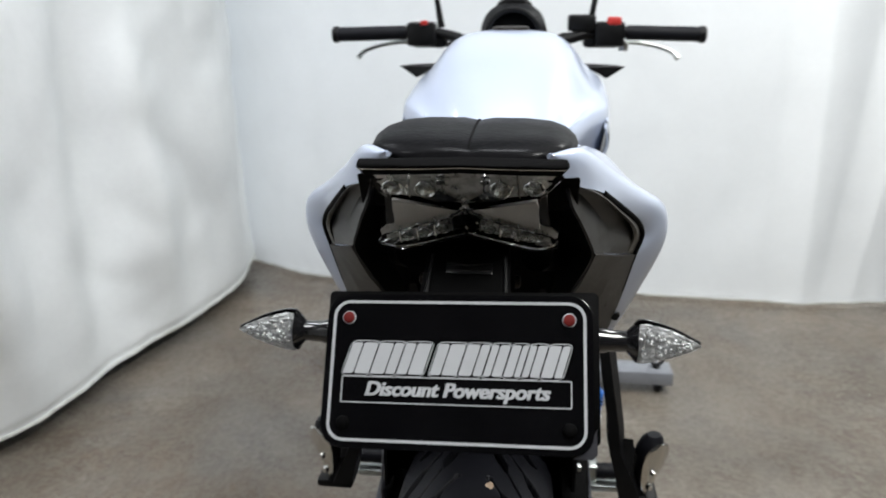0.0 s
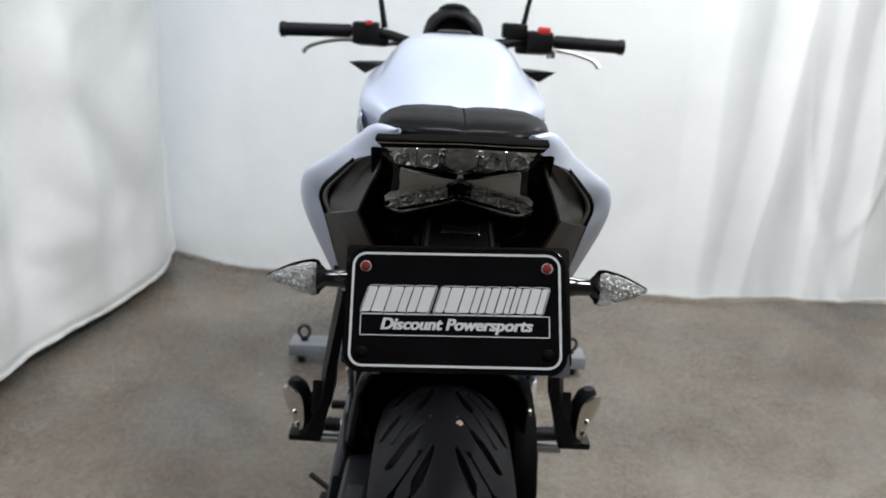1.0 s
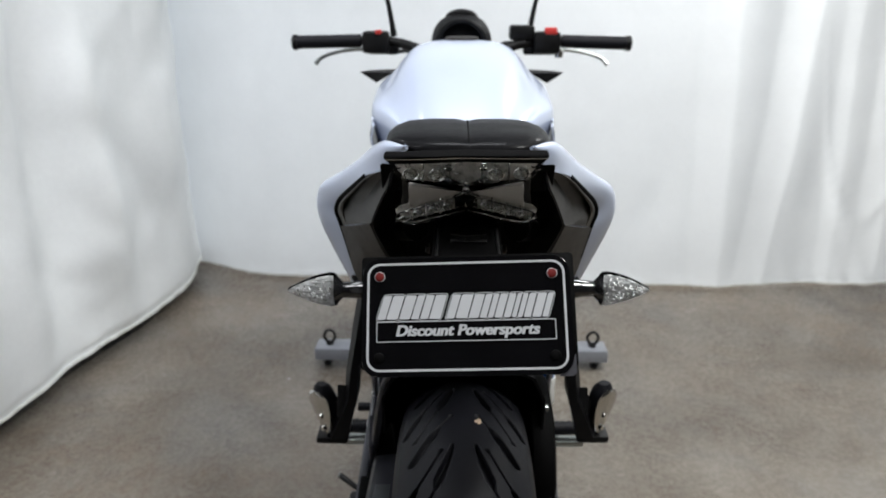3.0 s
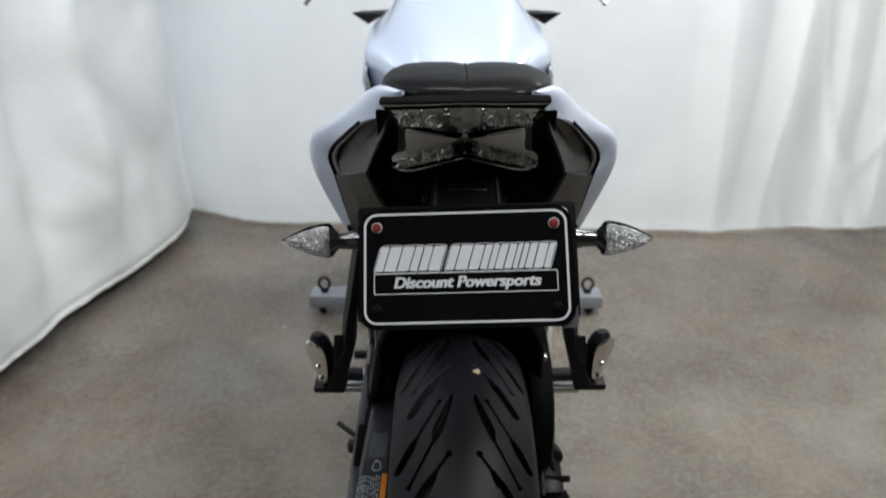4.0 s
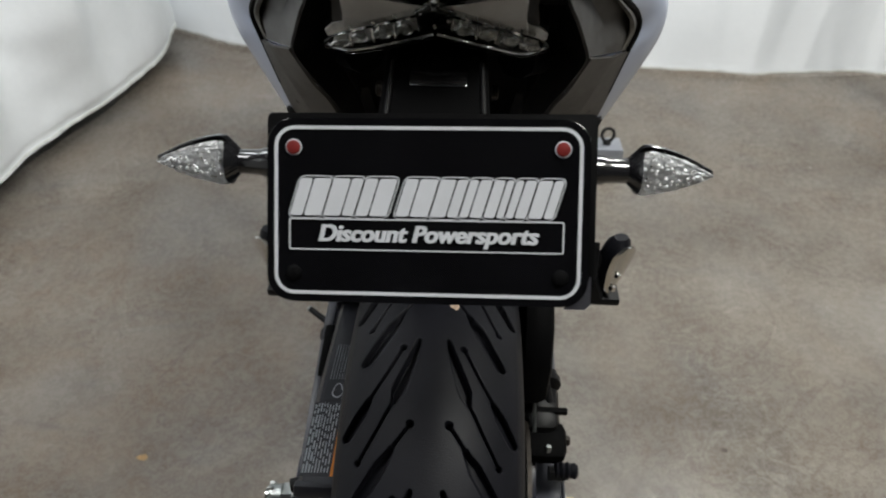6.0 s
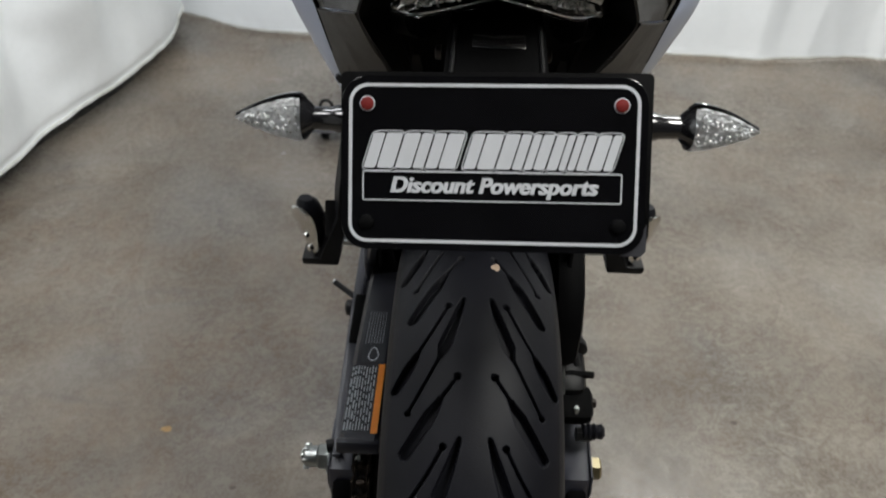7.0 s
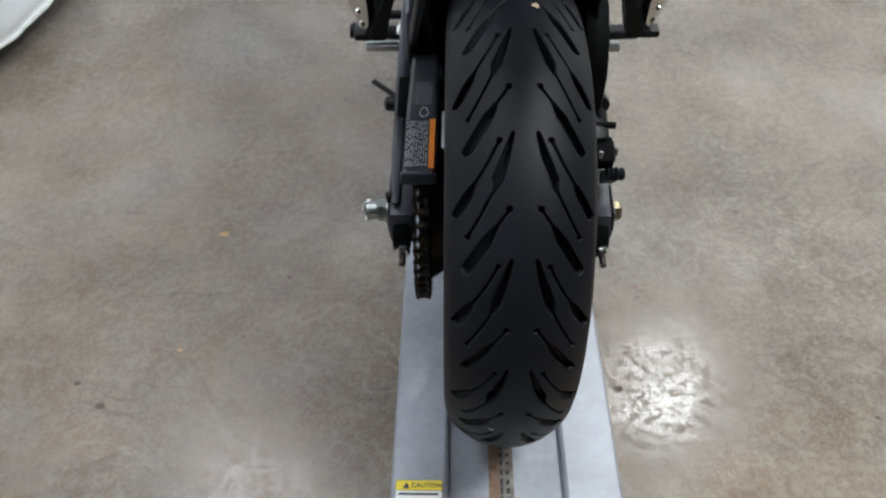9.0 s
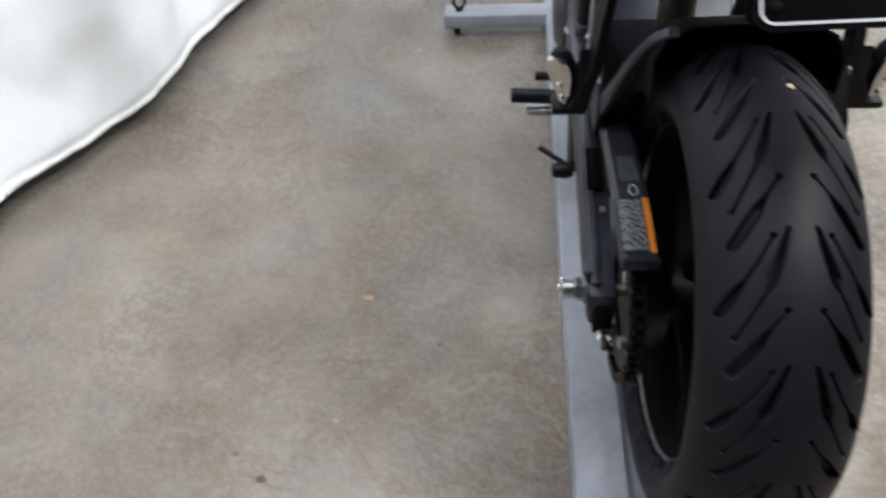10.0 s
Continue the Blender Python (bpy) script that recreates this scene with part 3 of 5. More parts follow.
strip = flat("groove_label", [(-0.014, -0.62), (0.022, -0.62), (0.022, -0.145), (-0.014, -0.145)], (0, 0, ZG), WORNPRINT, dolly)
strip["label"] = "worn brown and black printed strip"
flat("brown_column", [(-0.013, -0.615), (0.001, -0.615), (0.001, -0.15), (-0.013, -0.15)], (0, 0, ZG + 0.0007), RUST, strip)
rng = random.Random(4)
for k in range(34):
    yy = -0.155 - 0.0135 * k
    L = 0.006 + 0.006 * rng.random()
    flat("print_bar", [(0.0025, yy - L), (0.0062, yy - L), (0.0066, yy), (0.0030, yy)], (0, 0, ZG + 0.0007), LABELBLACK, strip)
    flat("print_bar", [(0.0105, yy - L * 0.8), (0.0160, yy - L * 0.9), (0.0165, yy - 0.001), (0.0112, yy - 0.002)], (0, 0, ZG + 0.0007), LABELBLACK, strip)

# ---- the motorcycle ----
bike = thing("motorcycle", (0, 0.7, 0.055), "white naked motorcycle with black trim standing on a dolly", "motorcycle")
AZ = 0.365
TYRE_R = 0.310

# rear wheel
wheel = part("rear_wheel", lathe([(-0.058, 0.026), (-0.060, 0.034), (-0.045, 0.040), (0.045, 0.040), (0.060, 0.034), (0.058, 0.026)], 32, "x", (0, 0, AZ)), BLACK, bike, "black cast rear wheel with five spokes")


def tread_cuts():
    """One repeat of the tread: (x, degrees, radius) pairs for dots, slits and slots."""
    D = math.pi / 180 * TYRE_R
    segs = []

    def seg(a, b):
        segs.append(((a[0], a[1] * D, a[2]), (b[0], b[1] * D, b[2])))

    seg((0.0145, 0, 0.0020), (0.0146, 0.02, 0.0025))
    seg((0.0145, 0, 0.0004), (0.0277, 3.4, 0.0004))
    seg((0.0277, 3.4, 0.0014), (0.036, 6.0, 0.0046))
    seg((0.038, 6.6, 0.0046), (0.0545, 11.6, 0.0040))
    seg((0.0245, 10.3, 0.0020), (0.0246, 10.32, 0.0020))
    seg((0.0245, 10.3, 0.0004), (0.036, 14.4, 0.0004))
    seg((0.036, 14.4, 0.0004), (0.049, 18.4, 0.0004))
    seg((0.049, 18.4, 0.0018), (0.055, 20.5, 0.0041))
    seg((0.055, 20.5, 0.0041), (0.0652, 23.8, 0.0033))
    seg((0.0120, 9.2, 0.0012), (0.0185, 13.2, 0.0033))
    seg((0.0185, 13.2, 0.0033), (0.0262, 17.4, 0.0047))
    seg((0.0262, 17.4, 0.0047), (0.0290, 19.2, 0.0014))
    seg((0.0290, 19.0, 0.0004), (0.0410, 23.4, 0.0004))
    seg((0.0410, 23.4, 0.0004), (0.0535, 27.8, 0.0004))
    seg((0.0535, 27.8, 0.0019), (0.0536, 27.82, 0.0019))
    return segs


def tyre_mesh():
    D = math.pi / 180 * TYRE_R
    fine = np.radians(np.arange(-25.0, 165.0, 0.155))
    rest = np.radians(np.arange(165.0, 335.0, 0.6))
    th = np.concatenate([fine, rest])
    xs = np.concatenate([np.linspace(-0.0700, 0.0700, 176)])
    crown = 0.089
    drop = crown - np.sqrt(crown ** 2 - xs ** 2)
    # shoulders and side walls, as further columns
    wall = [(0.0745, 0.044), (0.0772, 0.055), (0.0765, 0.066), (0.0715, 0.078), (0.064, 0.086), (0.058, 0.089), (0.050, 0.092)]
    X = np.concatenate([[-w[0] for w in wall[::-1]], xs, [w[0] for w in wall]])
    Dp = np.concatenate([[w[1] for w in wall[::-1]], drop, [w[1] for w in wall]])
    s = np.degrees(th)[:, None] * D
    per = 22.5 * D
    x = np.abs(X)[None, :]
    # phase: a dot with x = 0.0145 stands 23.1 degrees behind the top
    loc = np.mod(s - 23.0 * D, per)
    best = np.full((len(th), len(X)), 1.0)
    for (ax, ay, ar), (bx, by, br) in tread_cuts():
        for off in (-per, 0.0, per):
            px, py = x - ax, loc + off - ay
            dx, dy = bx - ax, by - ay
            L2 = dx * dx + dy * dy + 1e-12
            t = np.clip((px * dx + py * dy) / L2, 0, 1)
            d = np.hypot(px - t * dx, py - t * dy) - (ar + (br - ar) * t)
            best = np.minimum(best, d)
    cut = np.clip((0.00075 - best) / 0.0006, 0, 1)
    cut[:, np.abs(X) > 0.0702] = 0
    R = TYRE_R - Dp[None, :] - 0.0110 * cut
    co = np.stack([np.broadcast_to(X[None, :], R.shape), -np.sin(th)[:, None] * R, AZ + np.cos(th)[:, None] * R], -1).reshape(-1, 3)
    nx, nt = len(X), len(th)
    i = np.arange(nt)[:, None] * nx + np.arange(nx - 1)[None, :]
    j = (np.arange(nt)[:, None] + 1) % nt * nx + np.arange(nx - 1)[None, :]
    quads = np.stack([i, i + 1, j + 1, j], -1).reshape(-1, 4)
    me = bpy.data.meshes.new("tyre")
    me.vertices.add(len(co))
    me.vertices.foreach_set("co", co.astype(np.float32).ravel())
    me.loops.add(quads.size)
    me.loops.foreach_set("vertex_index", quads.astype(np.int32).ravel())
    me.polygons.add(len(quads))
    me.polygons.foreach_set("loop_start", np.arange(0, quads.size, 4, dtype=np.int32))
    me.polygons.foreach_set("use_smooth", np.ones(len(quads), dtype=bool))
    me.update(calc_edges=True)
    me.validate()
    me.materials.append(RUBBER)
    return me


tyre = part("tyre", tyre_mesh(), RUBBER, wheel, "black rubber tyre with curved tread grooves")


def on_tyre(x, deg, up=0.0005):
    r = TYRE_R - (0.089 - math.sqrt(0.089 ** 2 - x * x)) + up
    a = radians(deg)
    return Vector((x, -math.sin(a) * r, AZ + math.cos(a) * r))


def tyre_patch(name, x, deg, w, h, mat, seed):
    bm = bmesh.new()
    D = math.pi / 180 * TYRE_R
    mid = bm.verts.new(on_tyre(x, deg, 0.0016))
    ring = []
    for j in range(14):
        a = 2 * math.pi * j / 14
        q = 0.7 + 0.5 * noise.noise(Vector((math.cos(a) * 1.2, math.sin(a) * 1.2, seed)))
        ring.append(bm.verts.new(on_tyre(x + w * q * math.cos(a), deg + h * q * math.sin(a) / D, 0.0004)))
    for j in range(14):
        bm.faces.new((ring[j], ring[(j + 1) % 14], mid))
    return part(name, bm, mat, wheel)


tyre_patch("wax_patch", 0.0155, 2.6, 0.0062, 0.0065, TAN, 3.0)
tyre_patch("scuff", -0.024, 98.5, 0.0045, 0.0022, LABELGREY, 8.0)

part("rim", lathe([(-0.052, 0.214), (-0.055, 0.222), (-0.058, 0.229), (-0.0615, 0.229), (-0.0610, 0.219), (-0.050, 0.205), (-0.02, 0.190), (0.02, 0.190),
                   (0.050, 0.205), (0.0610, 0.219), (0.0615, 0.229), (0.058, 0.229), (0.055, 0.222), (0.052, 0.214)], 96, "x", (0, 0, AZ), False), MATT, wheel)
part("rim_stripe", lathe([(-0.0535, 0.2078), (-0.0548, 0.2080), (-0.0580, 0.2120), (-0.0570, 0.2124)], 96, "x", (0, 0, AZ), False), HEELALU, wheel, "thin silver rim stripe")
for k in range(5):
    a = radians(72 * k + 20)
    bm = bmesh.new()
    rows = []
    for r, w, hx in ((0.035, 0.020, 0.040), (0.08, 0.015, 0.030), (0.14, 0.013, 0.024), (0.195, 0.020, 0.030)):
        c = Vector((0, math.cos(a), math.sin(a)))
        t = Vector((0, -math.sin(a), math.cos(a)))
        base = Vector((0, 0, AZ)) + c * r
        rows.append([base + t * w * u + Vector((hx * v, 0, 0)) for u, v in ((1, 0.6), (0.6, 1), (-0.6, 1), (-1, 0.6), (-1, -0.6), (-0.6, -1), (0.6, -1), (1, -0.6))])
    part("spoke", skin(rows, True, True, bm), MATT, wheel)
part("valve", tube([(-0.02, -0.115, AZ + 0.155), (-0.045, -0.10, AZ + 0.14)], 0.004, 10, 4), ZINC, wheel)

# axle, nuts and chain tensioners
axle = part("axle", lathe([(-0.170, 0.009), (0.150, 0.009)], 20, "x", (0, 0, AZ)), ZINC, bike)
nut = hex_bolt((-0.158, 0, AZ), 0.0155, -0.013)
nut = lathe([(-0.171, 0.0125), (-0.184, 0.0120), (-0.1855, 0.0105)], 24, "x", (0, 0, AZ), True, nut)
for k in range(6):
    a = radians(60 * k + 30)
    box((0.007, 0.0065, 0.003), (-0.183, math.cos(a) * 0.0115, AZ + math.sin(a) * 0.0115), 0.0006, Matrix.Rotation(a, 3, "X"), nut)
part("axle_nut", nut, ZINC, axle, "castellated zinc axle nut")
part("axle_tip", lathe([(-0.184, 0.0085), (-0.1885, 0.0085), (-0.190, 0.007)], 20, "x", (0, 0, AZ)), CHROME, axle)
part("washer", lathe([(-0.1555, 0.020), (-0.158, 0.020)], 28, "x", (0, 0, AZ)), ZINC, axle)
part("axle_head", hex_bolt((0.146, 0, AZ), 0.0135, 0.012), GOLD, axle, "yellow zinc axle bolt head")
part("washer", lathe([(0.1425, 0.019), (0.146, 0.019)], 28, "x", (0, 0, AZ)), ZINC, axle)

ARM = [(-0.035, 0.338), (-0.038, 0.360), (-0.031, 0.386), (0.05, 0.402), (0.18, 0.432), (0.34, 0.462), (0.56, 0.455), (0.60, 0.43), (0.58, 0.385), (0.36, 0.388), (0.15, 0.350), (0.04, 0.334)]
swing = part("swingarm", side_prism(ARM, -0.153, -0.119, 0.006), ARMGREY, bike, "dark grey steel swingarm")
part("right_beam", side_prism(ARM, 0.110, 0.141, 0.006), ARMGREY, swing)
part("cross_tube", tube([(-0.13, 0.40, 0.42), (0.13, 0.40, 0.42)], 0.035, 20, 4), ARMGREY, swing)
part("beam_ridge", side_prism([(-0.02, 0.392), (0.05, 0.404), (0.18, 0.434), (0.34, 0.464), (0.34, 0.471), (0.18, 0.441), (0.05, 0.410), (-0.02, 0.398)], -0.149, -0.139, 0.002), ARMGREY, swing)
# Black block on the beam: the recess's shade is put into its colour.
part("recess_dark_patch", box((0.022, 0.075, 0.008), (-0.138, 0.160, 0.4345), 0.0035, Matrix.Rotation(radians(13), 3, "X")), MATT, swing)
part("rivet", lathe([(0.425, 0.004), (0.4295, 0.0035), (0.431, 0.001)], 12, "z", (-0.131, 0.085, 0)), ZINC, swing)
for sx, xa, xb in ((-1, -0.152, -0.120), (1, 0.110, 0.142)):
    part("end_cap", side_prism([(-0.052, 0.338), (-0.055, 0.350), (-0.050, 0.363), (-0.036, 0.374), (-0.030, 0.337)], xa + 0.004, xb - 0.004, 0.005), MATT, swing)
    xc = (xa + xb) / 2 + (0.002 if sx < 0 else 0.002)
    screw = part("tensioner_screw", tube([(xc, -0.050, 0.346), (xc, -0.079, 0.342)], 0.0045, 12, 4), DARKSTEEL, swing)
    part("lock_nut", hex_bolt((xc, -0.056, 0.3460), 0.0098, -0.011, "y"), CHROME, screw)
    out = xa if sx < 0 else xb
    part("tensioner_plate", side_prism([(-0.030, 0.345), (-0.034, 0.365), (-0.028, 0.388), (0.030, 0.398), (0.036, 0.375), (0.030, 0.350)], out - 0.002 if sx < 0 else out - 0.001, out + 0.001 if sx < 0 else out + 0.002, 0.001), ARMGREY, swing)
part("stop_lug", tube([(-0.148, -0.004, 0.394), (-0.157, -0.006, 0.393)], 0.0075, 14, 4), BLACK, swing)

# sprocket and chain
CX, SPR = -0.1065, 0.114
spr = part("rear_sprocket", lathe([(CX - 0.003, 0.060), (CX - 0.003, 0.102), (CX + 0.003, 0.102), (CX + 0.003, 0.060)], 60, "x", (0, 0, AZ), False), DARKSTEEL, bike, "dark steel rear sprocket")
bm = bmesh.new()
for k in range(45):
    a = 2 * math.pi * k / 45
    m = Matrix.Translation((CX, math.cos(a) * 0.107, AZ + math.sin(a) * 0.107))
    box((0.005, 0.012, 0.0055), m.translation, 0.0, Matrix.Rotation(a, 3, "X"), bm)
part("teeth", bm, DARKSTEEL, spr)
for k in range(5):
    a = radians(72 * k + 50)
    part("sprocket_bolt", hex_bolt((CX - 0.003, math.cos(a) * 0.075, AZ + math.sin(a) * 0.075), 0.0085, -0.008), ZINC, spr)
part("carrier", lathe([(CX + 0.002, 0.030), (CX, 0.088), (CX + 0.012, 0.092), (-0.062, 0.070), (-0.058, 0.030)], 40, "x", (0, 0, AZ), True), BLACK, spr)

chain = part("chain", tube([(CX, 0.02, AZ + SPR - 0.002), (CX, 0.05, AZ + SPR - 0.008)], 0.0015, 6, 3), CHAINSTEEL, bike, "oily drive chain")


def link_mesh(width, name):
    """Two waisted side plates on a roller and its pin."""
    bm = bmesh.new()
    out = []
    for cx, a0 in ((0.008, -80), (-0.008, 100)):
        for k in range(7):
            a = radians(a0 + 160 * k / 6)
            out.append((cx + 0.0068 * math.cos(a), 0.0068 * math.sin(a)))
    for x0 in (-width / 2, width / 2 - 0.0018):
        side_prism(out, x0, x0 + 0.0018, 0.0, bm)
    for y in (-0.008, 0.008):
        lathe([(-width / 2 - 0.001, 0.0026), (width / 2 + 0.001, 0.0026)], 8, "x", (0, y, 0), True, bm)
        lathe([(-0.0035, 0.0050), (0.0035, 0.0050)], 8, "x", (0, y, 0), False, bm)
    return finish(bm, name, CHAINSTEEL, 30)


OUTER, INNER = link_mesh(0.0185, "outer_link"), link_mesh(0.0135, "inner_link")


def chain_path():
    fy, fz, fr = 0.56, 0.425, 0.036
    d = math.hypot(fy, fz - AZ)
    tilt = math.atan2(fz - AZ, fy)
    al = math.acos((SPR - fr) / d)
    pts = []
    up, dn = tilt + al, tilt - al
    pts.append((fy + fr * math.cos(up), fz + fr * math.sin(up)))
    pts.append((SPR * math.cos(up), AZ + SPR * math.sin(up)))
    sweep = 2 * math.pi - 2 * al
    for k in range(1, 61):
        a = up + sweep * k / 60
        pts.append((SPR * math.cos(a), AZ + SPR * math.sin(a)))
    pts.append((fy + fr * math.cos(dn), fz + fr * math.sin(dn)))
    return pts


CP = chain_path()
cum = [0.0]
for a, b in zip(CP, CP[1:]):
    cum.append(cum[-1] + math.hypot(b[0] - a[0], b[1] - a[1]))
for k in range(int(cum[-1] / 0.016)):
    s = (k + 0.5) * 0.016
    i = max(j for j in range(len(cum)) if cum[j] <= s)
    i = min(i, len(CP) - 2)
    f = (s - cum[i]) / (cum[i + 1] - cum[i])
    y, z = CP[i][0] + (CP[i + 1][0] - CP[i][0]) * f, CP[i][1] + (CP[i + 1][1] - CP[i][1]) * f
    ang = math.atan2(CP[i + 1][1] - CP[i][1], CP[i + 1][0] - CP[i][0])
    lk = part("link", OUTER if k % 2 else INNER, CHAINSTEEL, chain)
    lk.matrix_basis = Matrix.Translation((CX, y, z)) @ Matrix.Rotation(ang, 4, "X")

# chain guard with its labels
GX0, GX1 = -0.128, -0.0885


def guard_z(y):
    return 0.4965 - 0.10 * max(0, y - 0.05) - 0.9 * max(0, y - 0.16) ** 2 - 0.05 * max(0, -y)


rows = []
for k in range(25):
    y = -0.072 + 0.280 * k / 24
    z = guard_z(y)
    w = 0.0 if y > -0.066 else 0.002
    rows.append([Vector(p) for p in ((GX0 - 0.001, y, z - 0.019), (GX0 - 0.0005, y, z - 0.010), (GX0 + 0.005, y, z - 0.0015 + w), (GX1 - 0.004, y, z + 0.0005 + w), (GX1, y, z - 0.002 + w), (GX1 + 0.001, y, z - 0.014),
                                     (GX1 - 0.002, y, z - 0.014), (GX1 - 0.003, y, z - 0.004), (GX0 + 0.006, y, z - 0.005), (GX0 + 0.002, y, z - 0.012), (GX0 + 0.001, y, z - 0.019))])
guard = part("chain_guard", skin(rows, True, True), GUARD, bike, "dark plastic chain guard with a warning label", 25)
part("end_lip", box((0.043, 0.011, 0.014), (-0.1085, -0.073, guard_z(-0.072) - 0.005), 0.003, Matrix.Rotation(radians(-20), 3, "X")), GUARD, guard)


def on_guard(name, x0, x1, y0, y1, up, mat, parent):
    rows = []
    n = max(2, int((y1 - y0) / 0.02) + 1)
    for k in range(n):
        y = y0 + (y1 - y0) * k / (n - 1)
        row = []
        for x in (x0, x1):
            t = (x - GX0 - 0.005) / (GX1 - 0.004 - GX0 - 0.005)
            row.append(Vector((x, y, guard_z(y) - 0.0015 + 0.002 * t + up)))
        rows.append(row)
    bm = skin(rows)
    bmesh.ops.solidify(bm, geom=bm.faces[:], thickness=0.0002)
    return part(name, bm, mat, parent)


label = on_guard("warning_label", -0.1265, -0.0935, -0.062, 0.026, 0.0006, LABELBLACK, guard)
on_guard("orange_band", -0.0975, -0.0905, -0.063, 0.026, 0.0012, ORANGE, guard)
rng = random.Random(11)
for k in range(9):
    x = -0.1255 + 0.00305 * k
    y = -0.059
    while y < 0.022:
        L = 0.004 + 0.012 * rng.random()
        on_guard("print_bar", x, x + (0.0019 if k < 3 else 0.0013), y, min(y + L, 0.024), 0.0014, LABELGREY, guard)
        y += L + 0.002 + 0.002 * rng.random()
on_guard("upper_label", -0.118, -0.094, 0.030, 0.120, 0.0006, LABELBLACK, guard)
for k in range(7):
    on_guard("print_bar", -0.1165 + 0.0031 * k, -0.1160 + 0.0031 * k, 0.058, 0.116, 0.0012, LABELGREY, guard)
oval = [(-0.1055 + (0.0058 if math.sin(a) < 0 else 0.0045) * math.cos(a), 0.042 + 0.0095 * math.sin(a), guard_z(0.042) + 0.0005) for a in (2 * math.pi * k / 20 for k in range(21))]
part("pictogram", tube(oval, 0.0006, 6, 41, False), LABELGREY, guard)
# Added black sheet: blocks the pale dolly seen between guard and tyre.
part("guard_gap_filler", side_prism([(-0.060, 0.488), (-0.060, 0.455), (0.02, 0.420), (0.10, 0.380), (0.30, 0.360), (0.30, 0.455), (0.16, 0.478)], -0.0885, -0.0860, 0.0008), MATT, guard)
part("guard_spacer", tube([(-0.090, 0.175, guard_z(0.175) - 0.012), (-0.090, 0.145, guard_z(0.145) - 0.012)], 0.006, 12, 4), ALU, guard)

# hugger and inner fender over the tyre
rows = []
for k in range(30):
    a = radians(14 + 88 * k / 29)
    r = 0.335
    c = Vector((0, math.sin(a), math.cos(a)))
    rows.append([Vector((x, 0, AZ)) + c * (r - d) for x, d in ((-0.098, 0.085), (-0.100, 0.04), (-0.088, 0.014), (-0.06, 0.002), (0, 0), (0.06, 0.002), (0.088, 0.014), (0.100, 0.04), (0.098, 0.085),
                                                               (0.095, 0.085), (0.097, 0.04), (0.085, 0.016), (0.06, 0.005), (0, 0.003), (-0.06, 0.005), (-0.085, 0.016), (-0.097, 0.04), (-0.095, 0.085))])
part("inner_fender", skin(rows, True, True), MATT, bike, "matt black inner fender")
rows = []
for x, y, z, w in ((-0.133, 0.285, 0.440, 0.050), (-0.131, 0.250, 0.462, 0.044), (-0.126, 0.215, 0.505, 0.030), (-0.117, 0.180, 0.557, 0.020), (-0.107, 0.145, 0.610, 0.015), (-0.096, 0.110, 0.655, 0.013), (-0.082, 0.075, 0.685, 0.012)):
    n = Vector((0, 0.80, 0.60)) * (w / 2)
    c = Vector((x, y, z))
    rows.append([c - n + Vector((-0.003, 0, 0)), c - n * 0.6 + Vector((-0.006, 0, 0)), c + n * 0.6 + Vector((-0.006, 0, 0)), c + n + Vector((-0.003, 0, 0)), c + n + Vector((0.005, 0, 0)), c - n + Vector((0.005, 0, 0))])
cols = [curve([r[j] for r in rows], 28) for j in range(6)]
part("left_stay", skin([[cols[j][k] for j in range(6)] for k in range(28)], True, True), ARMGREY, bike, "dark grey curved fender stay")
part("stay_foot", side_prism([(0.215, 0.452), (0.205, 0.490), (0.225, 0.530), (0.255, 0.545), (0.30, 0.50), (0.34, 0.47), (0.33, 0.440)], -0.137, -0.127, 0.004), ARMGREY, bike)
# Added black block: hides the chain where only dark should show.
part("chain_run_filler", side_prism([(0.175, 0.440), (0.175, 0.474), (0.30, 0.500), (0.42, 0.490), (0.50, 0.47), (0.50, 0.43)], -0.1265, -0.0885, 0.004), MATT, bike, "added matt black block hiding the chain run")
part("left_brace", side_prism([(0.30, 0.45), (0.335, 0.46), (0.375, 0.60), (0.385, 0.72), (0.36, 0.72), (0.35, 0.60)], -0.132, -0.116, 0.004), ARMGREY, bike, "dark grey frame brace")
for k in range(6):
    part("hose_rib", box((0.012, 0.012, 0.005), (-0.118, 0.362, 0.60 + 0.014 * k), 0.0015), ARMGREY, bike)
part("right_stay", side_prism([(0.022, 0.515), (0.020, 0.560), (0.040, 0.598), (0.08, 0.628), (0.15, 0.640), (0.25, 0.600), (0.34, 0.500), (0.34, 0.455), (0.20, 0.435), (0.10, 0.455), (0.05, 0.480)], 0.083, 0.114, 0.010), MATT, bike, "matt black fender side")
part("fender_screw", lathe([(0.094, 0.0045), (0.0965, 0.004), (0.0975, 0.002)], 12, "x", (0.006, 0.062, 0.645)), ZINC, bike)

# rear brake on the right beam
disc = part("brake_disc", lathe([(0.094, 0.070), (0.094, 0.110), (0.0985, 0.110), (0.0985, 0.070)], 64, "x", (0, 0, AZ), False), DARKSTEEL, bike, "steel rear brake disc")
cal = part("brake_caliper", box((0.042, 0.060, 0.046), (0.112, 0.060, 0.458), 0.013, Matrix.Rotation(radians(20), 3, "X")), BLACK, bike, "black rear brake caliper")
part("piston_cover", box((0.050, 0.044, 0.028), (0.116, 0.028, 0.444), 0.011, Matrix.Rotation(radians(20), 3, "X")), MATT, cal)
part("lip", box((0.047, 0.006, 0.008), (0.117, 0.046, 0.474), 0.001, Matrix.Rotation(radians(15), 3, "X")), MATT, cal)
part("banjo_bolt", hex_bolt((0.122, 0.002, 0.425), 0.0085, 0.020), BLACK, cal)
